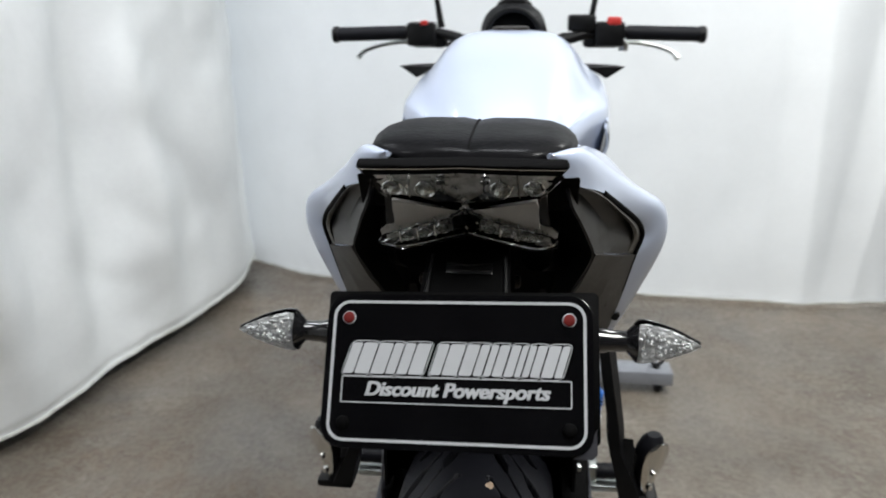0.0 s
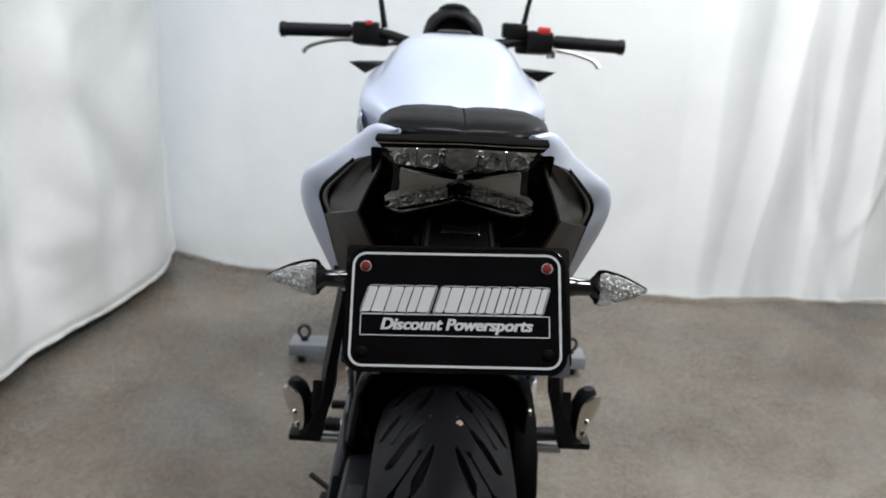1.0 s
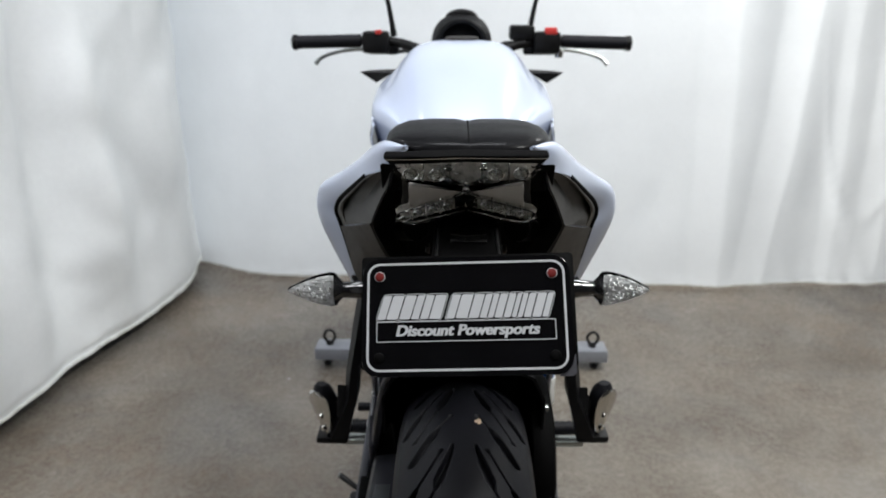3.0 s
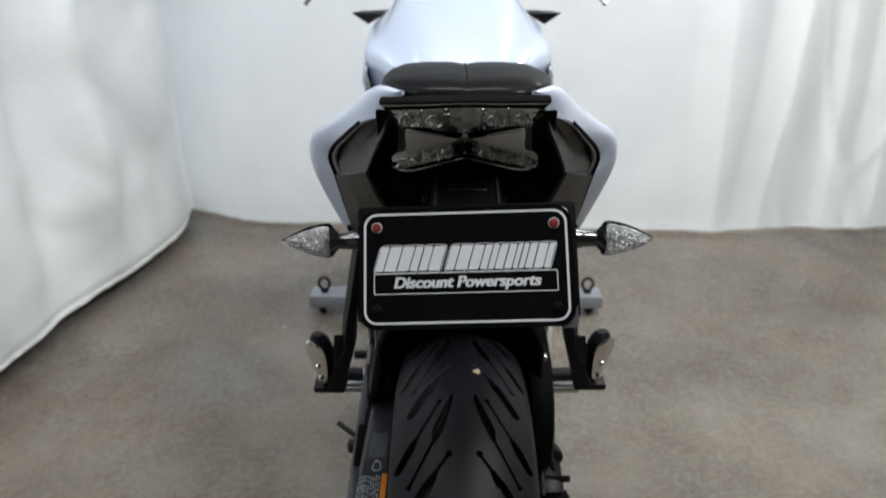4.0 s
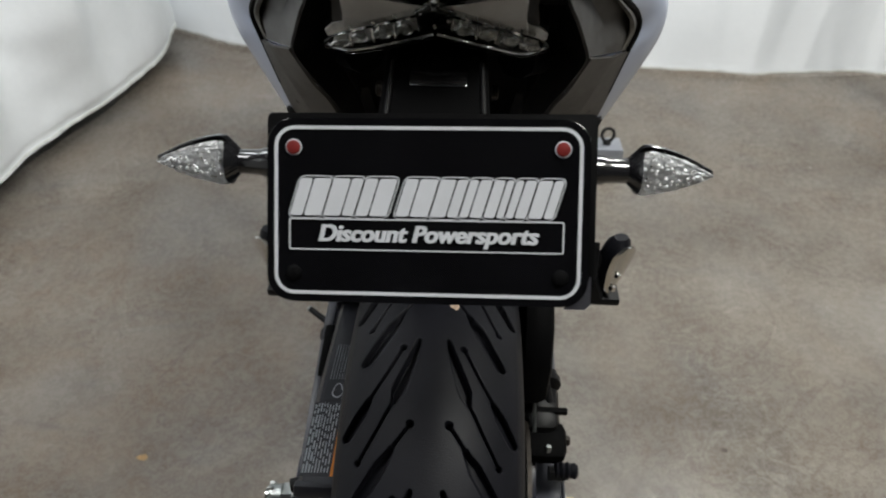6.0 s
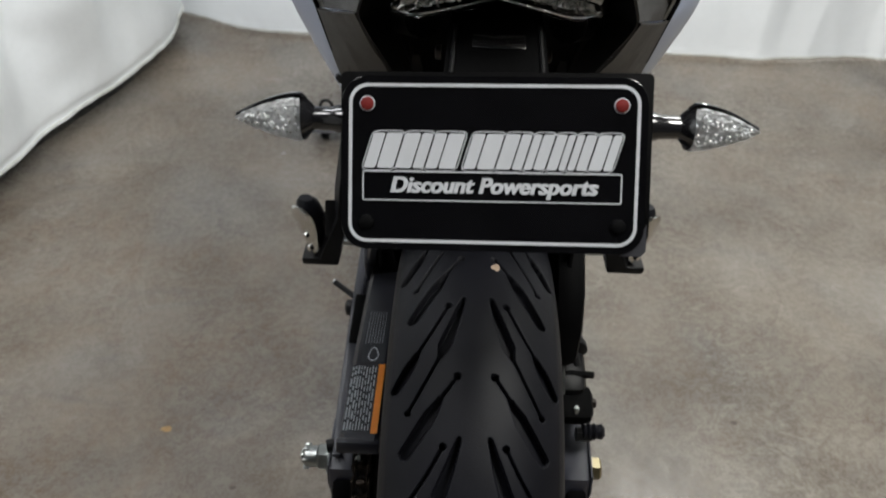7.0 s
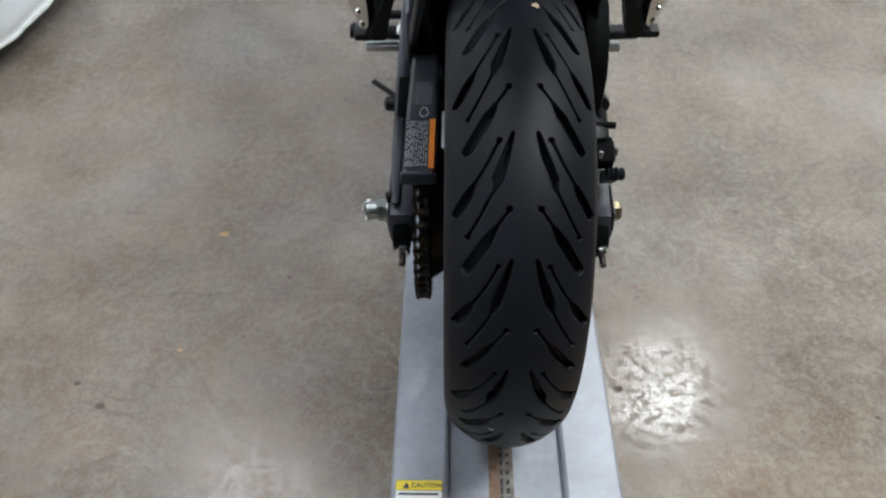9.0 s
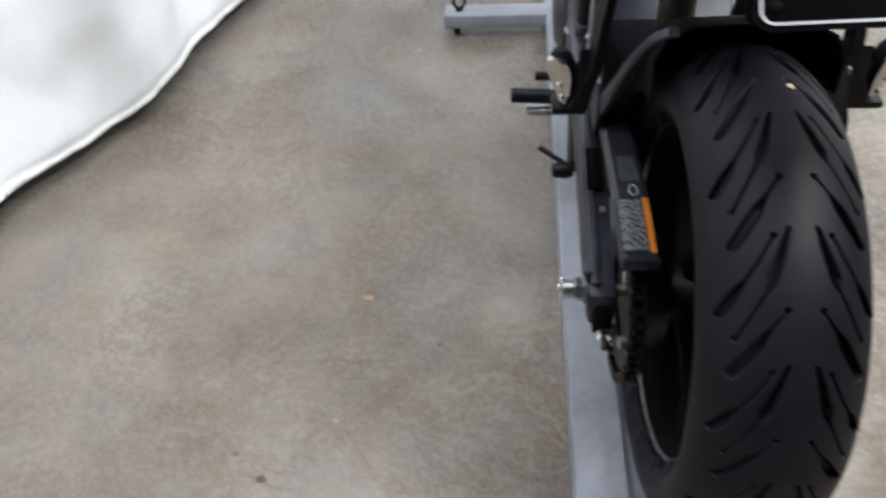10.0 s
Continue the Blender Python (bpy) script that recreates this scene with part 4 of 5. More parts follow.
part("hose_union", lathe([(0.070, 0.007), (0.072, 0.0125), (0.080, 0.0125), (0.082, 0.0095), (0.090, 0.0095), (0.094, 0.006)], 18, "y", (0.122, 0, 0.486)), BLACK, cal)
part("slide_boot", lathe([(0.128, 0.007), (0.130, 0.0098), (0.133, 0.0075), (0.136, 0.0098), (0.139, 0.0075), (0.142, 0.0098), (0.145, 0.0075), (0.150, 0.0088), (0.153, 0.006)], 18, "x", (0, 0.004, 0.428)), RUBBER, cal)
part("bleed_nipple", hex_bolt((0.120, 0.012, 0.450), 0.0032, 0.008, "z"), ZINC, cal)
# Added black sheet: hides the bright dolly strip between tyre and caliper.
part("disc_gap_filler", side_prism([(-0.060, 0.330), (-0.062, 0.385), (-0.030, 0.430), (0.02, 0.465), (0.10, 0.485), (0.24, 0.47), (0.24, 0.36), (0.05, 0.330)], 0.0792, 0.0865, 0.001), MATT, cal)
part("pad_pin", hex_bolt((0.138, 0.034, 0.440), 0.006, 0.008), DARKSTEEL, cal)
part("torque_bracket", side_prism([(-0.030, 0.350), (-0.034, 0.375), (-0.012, 0.408), (0.02, 0.430), (0.06, 0.430), (0.06, 0.405), (0.03, 0.385), (0.026, 0.350)], 0.100, 0.110, 0.002), ARMGREY, cal)
part("brake_hose", tube([(0.122, 0.055, 0.478), (0.112, 0.09, 0.510), (0.108, 0.15, 0.53), (0.118, 0.26, 0.52), (0.125, 0.40, 0.50)], 0.0045, 10), BLACK, bike)
part("sensor_wire", tube([(0.104, 0.02, 0.47), (0.103, 0.06, 0.512), (0.112, 0.12, 0.53), (0.122, 0.25, 0.51)], 0.0022, 8), ZINC, bike)

# shock, frame and engine, dark in the middle of the machine
part("shock", tube([(0.0, 0.42, 0.42), (0.0, 0.46, 0.74)], 0.028, 20, 6), DARKSTEEL, bike)
for s in (-1, 1):
    part("frame_tube", tube([(s * 0.125, 0.53, 0.42), (s * 0.128, 0.50, 0.58), (s * 0.135, 0.58, 0.76), (s * 0.10, 0.86, 0.88), (s * 0.04, 1.02, 0.92)], 0.019, 14), BLACK, bike)
    part("subframe_rail", tube([(s * 0.125, 0.50, 0.66), (s * 0.118, 0.30, 0.78), (s * 0.10, 0.10, 0.86), (s * 0.05, -0.02, 0.90)], 0.014, 12), BLACK, bike)
engine = part("engine", side_prism([(0.50, 0.24), (0.47, 0.36), (0.52, 0.47), (0.66, 0.52), (0.82, 0.66), (0.98, 0.60), (0.95, 0.36), (0.88, 0.22)], -0.12, 0.12, 0.02), ARMGREY, bike, "dark grey engine")
part("left_cover", lathe([(-0.118, 0.095), (-0.150, 0.090), (-0.164, 0.070), (-0.168, 0.03)], 40, "x", (0, 0.78, 0.37)), ARMGREY, engine)
part("right_cover", lathe([(0.118, 0.10), (0.150, 0.095), (0.165, 0.07), (0.168, 0.03)], 40, "x", (0, 0.76, 0.37)), ARMGREY, engine)
part("sprocket_cover", side_prism([(0.47, 0.36), (0.49, 0.47), (0.58, 0.50), (0.66, 0.44), (0.62, 0.35)], -0.148, -0.12, 0.008), ARMGREY, engine)
for k in range(3):
    part("cover_bolt", hex_bolt((-0.148, 0.50 + 0.06 * k, 0.40 + 0.03 * (k % 2)), 0.006, -0.006), CHROME, engine)
part("cylinder", box((0.20, 0.17, 0.26), (0, 0.86, 0.68), 0.02, Matrix.Rotation(radians(-12), 3, "X")), MATT, engine)
part("exhaust", tube([(0.05, 0.98, 0.60), (0.06, 1.08, 0.40), (0.06, 0.95, 0.18), (0.04, 0.62, 0.16), (0.04, 0.45, 0.18)], [0.022, 0.022, 0.03, 0.065, 0.05], 18), DARKSTEEL, bike)
for s in (-1, 1):
    part("heel_guard", side_prism([(0.325, 0.475), (0.315, 0.53), (0.30, 0.56), (0.305, 0.62), (0.335, 0.67), (0.365, 0.66), (0.345, 0.60), (0.345, 0.555), (0.36, 0.48)], s * 0.137, s * 0.1415, 0.001), HEELALU, bike, "dark anodised heel guard")
    for hy, hz in ((0.322, 0.545), (0.333, 0.640), (0.338, 0.500)):
        part("guard_screw", hex_bolt((s * 0.1415, hy, hz), 0.0055, s * 0.004), CHROME, bike)

# side stand, pegs and levers
stand = part("side_stand", tube([(-0.125, 0.62, 0.27), (-0.135, 0.50, 0.300), (-0.142, 0.40, 0.318), (-0.150, 0.31, 0.322)], [0.013, 0.012, 0.012, 0.011], 12), BLACK, bike, "black side stand, folded up")
part("foot", lathe([(-0.185, 0.006), (-0.182, 0.012), (-0.160, 0.014), (-0.150, 0.010)], 16, "x", (0, 0.305, 0.318)), BLACK, stand)
part("tang", tube([(-0.162, 0.313, 0.324), (-0.205, 0.337, 0.341)], 0.0045, 12, 4), BLACK, stand)
part("tang_tip", tube([(-0.2045, 0.3367, 0.3408), (-0.2070, 0.338, 0.3418)], 0.0042, 12, 3), ZINC, stand)


def passenger_peg(s):
    up = 0.006 if s > 0 else 0.0
    hang = part("peg_hanger", skin([[Vector((s * x, y, z + (up if z < 0.61 else 0))) for x, y, z in ring] for ring in
                                    [[(0.112, 0.205, 0.81), (0.112, 0.225, 0.81), (0.122, 0.225, 0.81), (0.130, 0.212, 0.81), (0.122, 0.198, 0.81)],
                                     [(0.127, 0.170, 0.71), (0.127, 0.195, 0.71), (0.138, 0.195, 0.71), (0.146, 0.180, 0.71), (0.138, 0.166, 0.71)],
                                     [(0.139, 0.152, 0.64), (0.139, 0.180, 0.64), (0.150, 0.180, 0.64), (0.157, 0.164, 0.64), (0.150, 0.150, 0.64)],
                                     [(0.142, 0.148, 0.60), (0.142, 0.184, 0.60), (0.152, 0.184, 0.60), (0.161, 0.164, 0.60), (0.154, 0.146, 0.60)],
                                     [(0.151, 0.147, 0.568), (0.151, 0.184, 0.568), (0.170, 0.184, 0.565), (0.178, 0.164, 0.565), (0.170, 0.146, 0.565)],
                                     [(0.157, 0.146, 0.540), (0.157, 0.184, 0.540), (0.180, 0.184, 0.540), (0.188, 0.164, 0.540), (0.180, 0.146, 0.540)]]], True, True), BLACK, bike, "black passenger peg hanger", 25)
    part("fin", side_prism([(0.147, 0.575), (0.160, 0.618), (0.184, 0.575)], s * 0.155, s * 0.170, 0.002), BLACK, hang)
    part("web", prism([(s * 0.156, 0.540), (s * 0.190, 0.540), (s * 0.188, 0.565), (s * 0.170, 0.600), (s * 0.158, 0.592), (s * 0.148, 0.60)], 0.016, Matrix(((1, 0, 0, 0), (0, 0, 1, 0.158), (0, 1, 0, up), (0, 0, 0, 1))), 0.002), BLACK, hang)
    part("clevis", box((0.044, 0.038, 0.011), (s * 0.179, 0.165, 0.538 + up), 0.004), BLACK, hang)
    # the peg is folded up; its chrome cover faces outwards and back
    turn = Matrix.Rotation(radians(-62 if s > 0 else 62 + 180), 4, "Z")

    def lay(n, t, z):
        """n: along the cover's facing, t: across it, z: height; the top leans outwards."""
        lean = 0.20 * (z - 0.57)
        v = turn @ Vector((n, t, 0))
        return Vector((s * (0.184 + lean) + v.x, 0.166 + v.y, z + up))

    rows = []
    for z, a, b in ((0.536, 0.011, 0.009), (0.556, 0.014, 0.013), (0.580, 0.015, 0.0155), (0.598, 0.015, 0.016), (0.609, 0.013, 0.0135), (0.6155, 0.008, 0.008)):
        rows.append([lay(-a + 2 * a * 0.5 * (1 + math.cos(w)) * 0.9, b * math.sin(w), z) for w in (2 * math.pi * k / 16 for k in range(16))])
    peg = part("passenger_peg", skin(rows, True, True), RUBBER, bike, "folded passenger foot peg with chrome cover", 40)
    rows = []
    for z, hw in ((0.546, 0.003), (0.551, 0.0065), (0.562, 0.0100), (0.580, 0.0145), (0.593, 0.0160), (0.602, 0.0148), (0.609, 0.0105), (0.612, 0.004)):
        rows.append([lay(0.0135 + 0.0032 * (1 - u * u), hw * u, z) for u in (-1, -0.75, -0.4, 0, 0.4, 0.75, 1)])
    bm = skin(rows)
    bmesh.ops.recalc_face_normals(bm, faces=bm.faces)
    bmesh.ops.solidify(bm, geom=bm.faces[:], thickness=0.003)
    part("chrome_cover", bm, SATIN, peg, "chrome peg cover", 50)
    for z in (0.556, 0.574):
        a, b = lay(0.016, 0, z), lay(0.0205, 0, z)
        part("rivet", tube([a, b], [0.0042, 0.0030], 12, 4), CHROME, peg)


for s in (-1, 1):
    passenger_peg(s)
    rp = part("rider_peg", tube([(s * 0.165, 0.448, 0.366), (s * 0.252, 0.444, 0.372)], 0.0125, 16, 12), RUBBER, bike, "rider foot peg with ribbed rubber")
    for k in range(7):
        part("rib", lathe([(-0.0022, 0.0135), (0.0022, 0.0135)], 16, "x", (s * (0.178 + 0.011 * k), 0.4475, 0.3670 + 0.0007 * k)), RUBBER, rp)
    part("peg_base", box((0.070, 0.022, 0.012), (s * 0.190, 0.440, 0.345), 0.003), ZINC, rp)
    part("peg_clevis", box((0.030, 0.035, 0.034), (s * 0.152, 0.455, 0.362), 0.005), ZINC, rp)
shift = part("shift_lever", tube([(-0.150, 0.49, 0.335), (-0.158, 0.55, 0.330), (-0.163, 0.591, 0.322)], 0.006, 10), ZINC, bike, "gear shift lever")
part("toe_rubber", tube([(-0.163, 0.591, 0.3205), (-0.2065, 0.591, 0.3205)], 0.0090, 14, 6), RUBBER, shift)
part("ball_joint", hex_bolt((-0.148, 0.432, 0.381), 0.0085, -0.020), CHROME, shift)
part("ball_joint", hex_bolt((-0.148, 0.430, 0.358), 0.0080, -0.018), CHROME, shift)
part("linkage", tube([(-0.142, 0.47, 0.40), (-0.142, 0.55, 0.43)], 0.005, 10, 4), CHROME, shift)
brake = part("brake_reservoir", lathe([(0.535, 0.013), (0.555, 0.015), (0.556, 0.017), (0.572, 0.017), (0.578, 0.012)], 24, "z", (0.138, 0.34, 0)), BLUE, bike, "blue anodised fluid reservoir cap")
part("reservoir", lathe([(0.485, 0.012), (0.490, 0.015), (0.535, 0.015)], 24, "z", (0.138, 0.34, 0)), LABELWHITE, brake, "translucent white fluid reservoir")

# ---- tail: fairing, lamp, seat ----
OUTER_EDGE = [(0.0530, -0.0785, 0.9922), (0.078, -0.054, 0.9945), (0.107, 0.010, 0.964), (0.138, 0.050, 0.938), (0.162, 0.072, 0.920), (0.1685, 0.079, 0.897), (0.1670, 0.088, 0.871), (0.1535, 0.098, 0.833),
              (0.1400, 0.104, 0.802), (0.126, 0.110, 0.772)]
INNER_EDGE = [(0.0545, -0.0825, 0.9903), (0.0720, -0.0735, 0.9715), (0.097, -0.041, 0.9570), (0.120, 0.003, 0.9315), (0.1362, 0.034, 0.9120), (0.1415, 0.046, 0.897), (0.1360, 0.044, 0.880), (0.1290, 0.055, 0.842),
              (0.1225, 0.070, 0.806), (0.116, 0.085, 0.775)]
FRONT_EDGE = [(0.085, 0.06, 0.972), (0.098, 0.14, 0.955), (0.118, 0.21, 0.935), (0.136, 0.25, 0.915), (0.150, 0.27, 0.895), (0.156, 0.29, 0.875), (0.153, 0.29, 0.850), (0.140, 0.27, 0.820),
              (0.128, 0.24, 0.790), (0.118, 0.21, 0.765)]
PANEL_EDGE = [(0.0695, -0.0745, 0.9685), (0.073, -0.075, 0.956), (0.080, -0.066, 0.942), (0.087, -0.054, 0.926), (0.092, -0.046, 0.912), (0.090, -0.040, 0.900), (0.084, -0.025, 0.880), (0.076, -0.006, 0.855),
              (0.071, 0.012, 0.830), (0.066, 0.030, 0.800)]
DEEP_EDGE = [(0.066, -0.062, 0.966), (0.064, -0.045, 0.955), (0.062, -0.020, 0.940), (0.062, 0.000, 0.920), (0.064, 0.010, 0.905), (0.066, 0.014, 0.895), (0.062, 0.022, 0.875), (0.056, 0.032, 0.850),
             (0.052, 0.042, 0.825), (0.050, 0.052, 0.795)]


def blend(a, b, t, push=(0, 0, 0)):
    return [tuple(p + (q - p) * t + d for p, q, d in zip(u, v, push)) for u, v in zip(a, b)]


def eased(a, b, t, push):
    """Like blend, with the push dying away towards the last points."""
    n = len(a)
    return [tuple(p + (q - p) * t + d * min(1.0, (n - 1 - k) / 2.0, k / 1.0) for p, q, d in zip(u, v, push)) for k, (u, v) in enumerate(zip(a, b))]


def sheet(edges, s, n, thick, steps=None):
    """A skin through several edge curves, given for the right side; s = -1 mirrors it."""
    C = [curve(e, n) for e in edges]
    rows = []
    for k in range(n):
        line = [c[k] for c in C]
        rows.append(curve(line, steps) if steps else line)
    rows = [[Vector((p.x * s, p.y, p.z)) for p in r] for r in rows]
    bm = skin(rows)
    if steps:
        inner = [v for v in bm.verts if not v.is_boundary]
        for _ in range(10):
            bmesh.ops.smooth_vert(bm, verts=inner, factor=0.5, use_axis_x=True, use_axis_y=True, use_axis_z=True)
    if thick:
        bmesh.ops.recalc_face_normals(bm, faces=bm.faces)
        bmesh.ops.solidify(bm, geom=bm.faces[:], thickness=thick)
    return bm


for s in (-1, 1):
    part("tail_fairing", sheet([INNER_EDGE, blend(INNER_EDGE, OUTER_EDGE, 0.55, (0.003, -0.006, 0.003)), OUTER_EDGE, blend(OUTER_EDGE, FRONT_EDGE, 0.3, (0.0, 0, -0.004)), FRONT_EDGE], s, 64, 0.003, 20), PEARL, bike, "glossy white tail fairing", 50)
    ca = [(x, y + 0.003, z) for x, y, z in INNER_EDGE[1:7]]
    pa = [PANEL_EDGE[k] for k in (0, 1, 2, 3, 4, 4)]
    part("upper_facet", sheet([ca, eased(ca, pa, 0.12, (0.000, -0.0015, 0.0005)), eased(ca, pa, 0.17, (0.0, 0.007, -0.002)), eased(ca, pa, 0.66, (0.0, 0.014, 0.0)), pa], s, 30, 0.002), BROWNGREY, bike, "grey-brown inner tail panel", 12)
    part("lit_edge_strip", sheet([eased(ca, pa, 0.09, (0, -0.002, 0)), eased(ca, pa, 0.15, (0, -0.007, 0.001)), eased(ca, pa, 0.21, (0, -0.001, 0))], s, 30, 0.002), EDGELIT, bike, "tail panel edge strip, its catch light put into the colour", 40)
    cb = [(x, y + 0.003, z) for x, y, z in INNER_EDGE[6:]]
    pb = [PANEL_EDGE[k] for k in (4, 6, 7, 9)]
    part("lower_facet", sheet([cb, blend(cb, pb, 0.5, (0, -0.004, 0)), pb], s, 24, 0.002), BROWNGREY, bike, "grey-brown inner tail panel", 12)
    part("recess_panel", sheet([PANEL_EDGE, blend(PANEL_EDGE, DEEP_EDGE, 0.5, (0, 0.012, 0)), DEEP_EDGE], s, 40, 0.002), BLACK, bike, "", 20)
    # Black bead laid in the panel gap; the gap's shade is put into it.
    part("dark_gap_line", tube([(s * x, y + 0.002, z) for x, y, z in blend(INNER_EDGE, PANEL_EDGE, 0.03)[2:8]], 0.0026, 8, 40), MATT, bike)
    part("clip_screw", lathe([(-0.004, 0.0045), (-0.006, 0.004), (-0.007, 0.002)], 12, "y", (s * 0.110, 0.045, 0.835)), DARKSTEEL, bike)
    part("grab_lug", box((0.022, 0.02, 0.009), (s * 0.120, 0.078, 0.812), 0.003, Matrix.Rotation(radians(s * 25), 3, "Y")), BLACK, bike)

# closing panels under the tail
part("undertail", side_prism([(-0.020, 0.912), (-0.005, 0.890), (0.04, 0.840), (0.06, 0.775), (0.36, 0.74), (0.36, 0.90), (0.02, 0.965), (-0.05, 0.965)], -0.062, 0.062, 0.008), MATT, bike, "matt black under-tail")
# Added filler: keeps pale surfaces from showing through the gap beside the lamp.
part("tail_gap_filler", side_prism([(-0.078, 0.9765), (-0.064, 0.950), (0.10, 0.925), (0.10, 0.948), (-0.02, 0.9685)], -0.079, 0.077, 0.002), MATT, bike, "added matt black filler behind the tail light")
part("undertail_wing", skin([[Vector((x, y, z)) for x, y, z in ((-0.118, 0.078, 0.772), (-0.06, 0.05, 0.768), (0.0, 0.03, 0.776), (0.06, 0.05, 0.768), (0.118, 0.078, 0.772))],
                             [Vector((x, y, z)) for x, y, z in ((-0.128, 0.30, 0.765), (-0.06, 0.30, 0.752), (0.0, 0.30, 0.750), (0.06, 0.30, 0.752), (0.128, 0.30, 0.765))]]), MATT, bike)


def lamp_matrix():
    """Lays x and z of the lamp's face onto its leaning plane; the third axis points back."""
    up = Vector((0.0, -0.520, 0.854)).normalized()
    right = Vector((1, 0, 0))
    out = right.cross(up)
    m = Matrix((right, up, out)).transposed().to_4x4()
    m.translation = (-0.002, -0.0748, 0.9522)
    return m @ Matrix.Rotation(radians(1.0), 4, "Z")


LM = lamp_matrix()


def lamp_y(z):
    return (z - 0.948) / 0.854


def face(pts):
    return [(x, lamp_y(z)) for x, z in pts]


def sym(half):
    """A closed outline from its right half, given from top to bottom."""
    left = [(-x, z) for x, z in half[::-1] if abs(x) > 1e-6]
    return half + left


lift = lambda d: LM @ Matrix.Translation((0, 0, d))
lamp = part("tail_light", prism(face(sym([(0.0, 0.9730), (0.060, 0.9710), (0.0505, 0.9600), (0.0500, 0.9440), (0.0665, 0.9250), (0.0670, 0.9195), (0.0530, 0.9130), (0.0, 0.9275)])), 0.012, lift(-0.020), 0.002), MATT, bike, "clear-lens tail light with an hourglass outline, unlit")
part("top_trim", prism(face([(0.0, 0.9892), (0.040, 0.9882), (0.0690, 0.9885), (0.0705, 0.9862), (0.0655, 0.9800), (0.030, 0.9815), (0.0, 0.9828), (-0.030, 0.9815), (-0.0655, 0.9800), (-0.0705, 0.9862), (-0.0690, 0.9885), (-0.040, 0.9882)]), 0.008, lift(-0.002), 0.002), MATT, lamp, "black trim")
part("trim_line", tube([LM @ Vector((x, lamp_y(z), 0.0062)) for x, z in ((-0.069, 0.9858), (-0.03, 0.9862), (0, 0.9870), (0.03, 0.9862), (0.069, 0.9858))], 0.0005, 6), CHROME, lamp)
UP = sym([(0.0, 0.9800), (0.040, 0.9790), (0.0645, 0.9765), (0.0560, 0.9655), (0.0480, 0.9590), (0.0330, 0.9575), (0.0140, 0.9540), (0.0, 0.9515)])
LOW = sym([(0.0, 0.9475), (0.006, 0.9460), (0.0360, 0.9365), (0.0610, 0.9285), (0.0660, 0.9235), (0.0655, 0.9195), (0.0520, 0.9145), (0.030, 0.9195), (0.0, 0.9285)])
WAIST = [(0.0045, 0.9495), (0.0200, 0.9535), (0.0500, 0.9600), (0.0515, 0.9525), (0.0515, 0.9440), (0.0530, 0.9325), (0.0380, 0.9375)]
for s in (-1, 1):
    part("waist_panel", prism([(s * x, y) for x, y in face(WAIST)][::s], 0.002, lift(0.0015), 0.0008), LAMPGREY, lamp, "smooth grey lamp panel")
    part("waist_edge", prism([(s * x, y) for x, y in face([(0.0520, 0.9600), (0.0565, 0.9630), (0.0580, 0.9440), (0.0600, 0.9310), (0.0535, 0.9325), (0.0520, 0.9440)])][::s], 0.003, lift(-0.004), 0.0008), BROWNGREY, lamp)
for outline, nm in ((UP, "upper_housing"), (LOW, "lower_housing")):
    part(nm, prism(face(outline), 0.0012, lift(-0.0040), 0), LAMPSMOKE, lamp)


def reflector_cell(x, z, w, h, turn, seed):
    """A faceted bowl with a diode in it."""
    bm = bmesh.new()
    r2 = random.Random(seed)
    m = lift(-0.0030) @ Matrix.Translation((x, lamp_y(z), 0)) @ Matrix.Rotation(radians(turn), 4, "Z")
    spin = [2 * math.pi * k / 10 + 0.39 for k in range(10)]
    rows = []
    for f, d in ((1.08, 0.0080), (0.98, 0.0086), (0.86, 0.0078), (0.62, 0.0032), (0.40, 0.0010)):
        rows.append([m @ Vector((w * f * math.cos(a) * (1 + 0.10 * (r2.random() - 0.5)), h * f * math.sin(a) * (1 + 0.10 * (r2.random() - 0.5)), d)) for a in spin])
    skin(rows, True, False, bm)
    c = part("reflector", bm, REFLECTOR, lamp, "", 5)
    part("diode", lathe([(0.0012, 0.0017), (0.0030, 0.0015), (0.0036, 0.0006)], 10, "z"), LABELWHITE, lamp).matrix_basis = m
    return c


def facet_chips(name, outline, n, seed):
    """Small mirror facets, set at odd angles over a strip."""
    r2 = random.Random(seed)
    pts = face(outline)
    x0, x1 = min(p[0] for p in pts), max(p[0] for p in pts)
    y0, y1 = min(p[1] for p in pts), max(p[1] for p in pts)

    def inside(x, y):
        hit = False
        for (ax, ay), (bx, by) in zip(pts, pts[1:] + pts[:1]):
            if (ay > y) != (by > y) and x < (bx - ax) * (y - ay) / (by - ay) + ax:
                hit = not hit
        return hit

    bm = bmesh.new()
    made = 0
    while made < n:
        x, y = x0 + (x1 - x0) * r2.random(), y0 + (y1 - y0) * r2.random()
        if not all(inside(x + dx, y + dy) for dx in (-0.003, 0.003) for dy in (-0.002, 0.002)):
            continue
        made += 1
        t = Matrix.Rotation(r2.uniform(-1.2, 1.2), 3, "Z") @ Matrix.Rotation(r2.uniform(-0.7, 0.7), 3, "X") @ Matrix.Rotation(r2.uniform(-0.6, 0.6), 3, "Y")
        w, h = r2.uniform(0.0006, 0.0016), r2.uniform(0.0014, 0.0042)
        box((w, h, 0.0012), (x, y, r2.uniform(-0.0035, 0.0015)), 0, t, bm)
    bmesh.ops.transform(bm, matrix=LM, verts=bm.verts)
    return part(name, bm, REFLECTOR, lamp, "small mirror facets", 5)


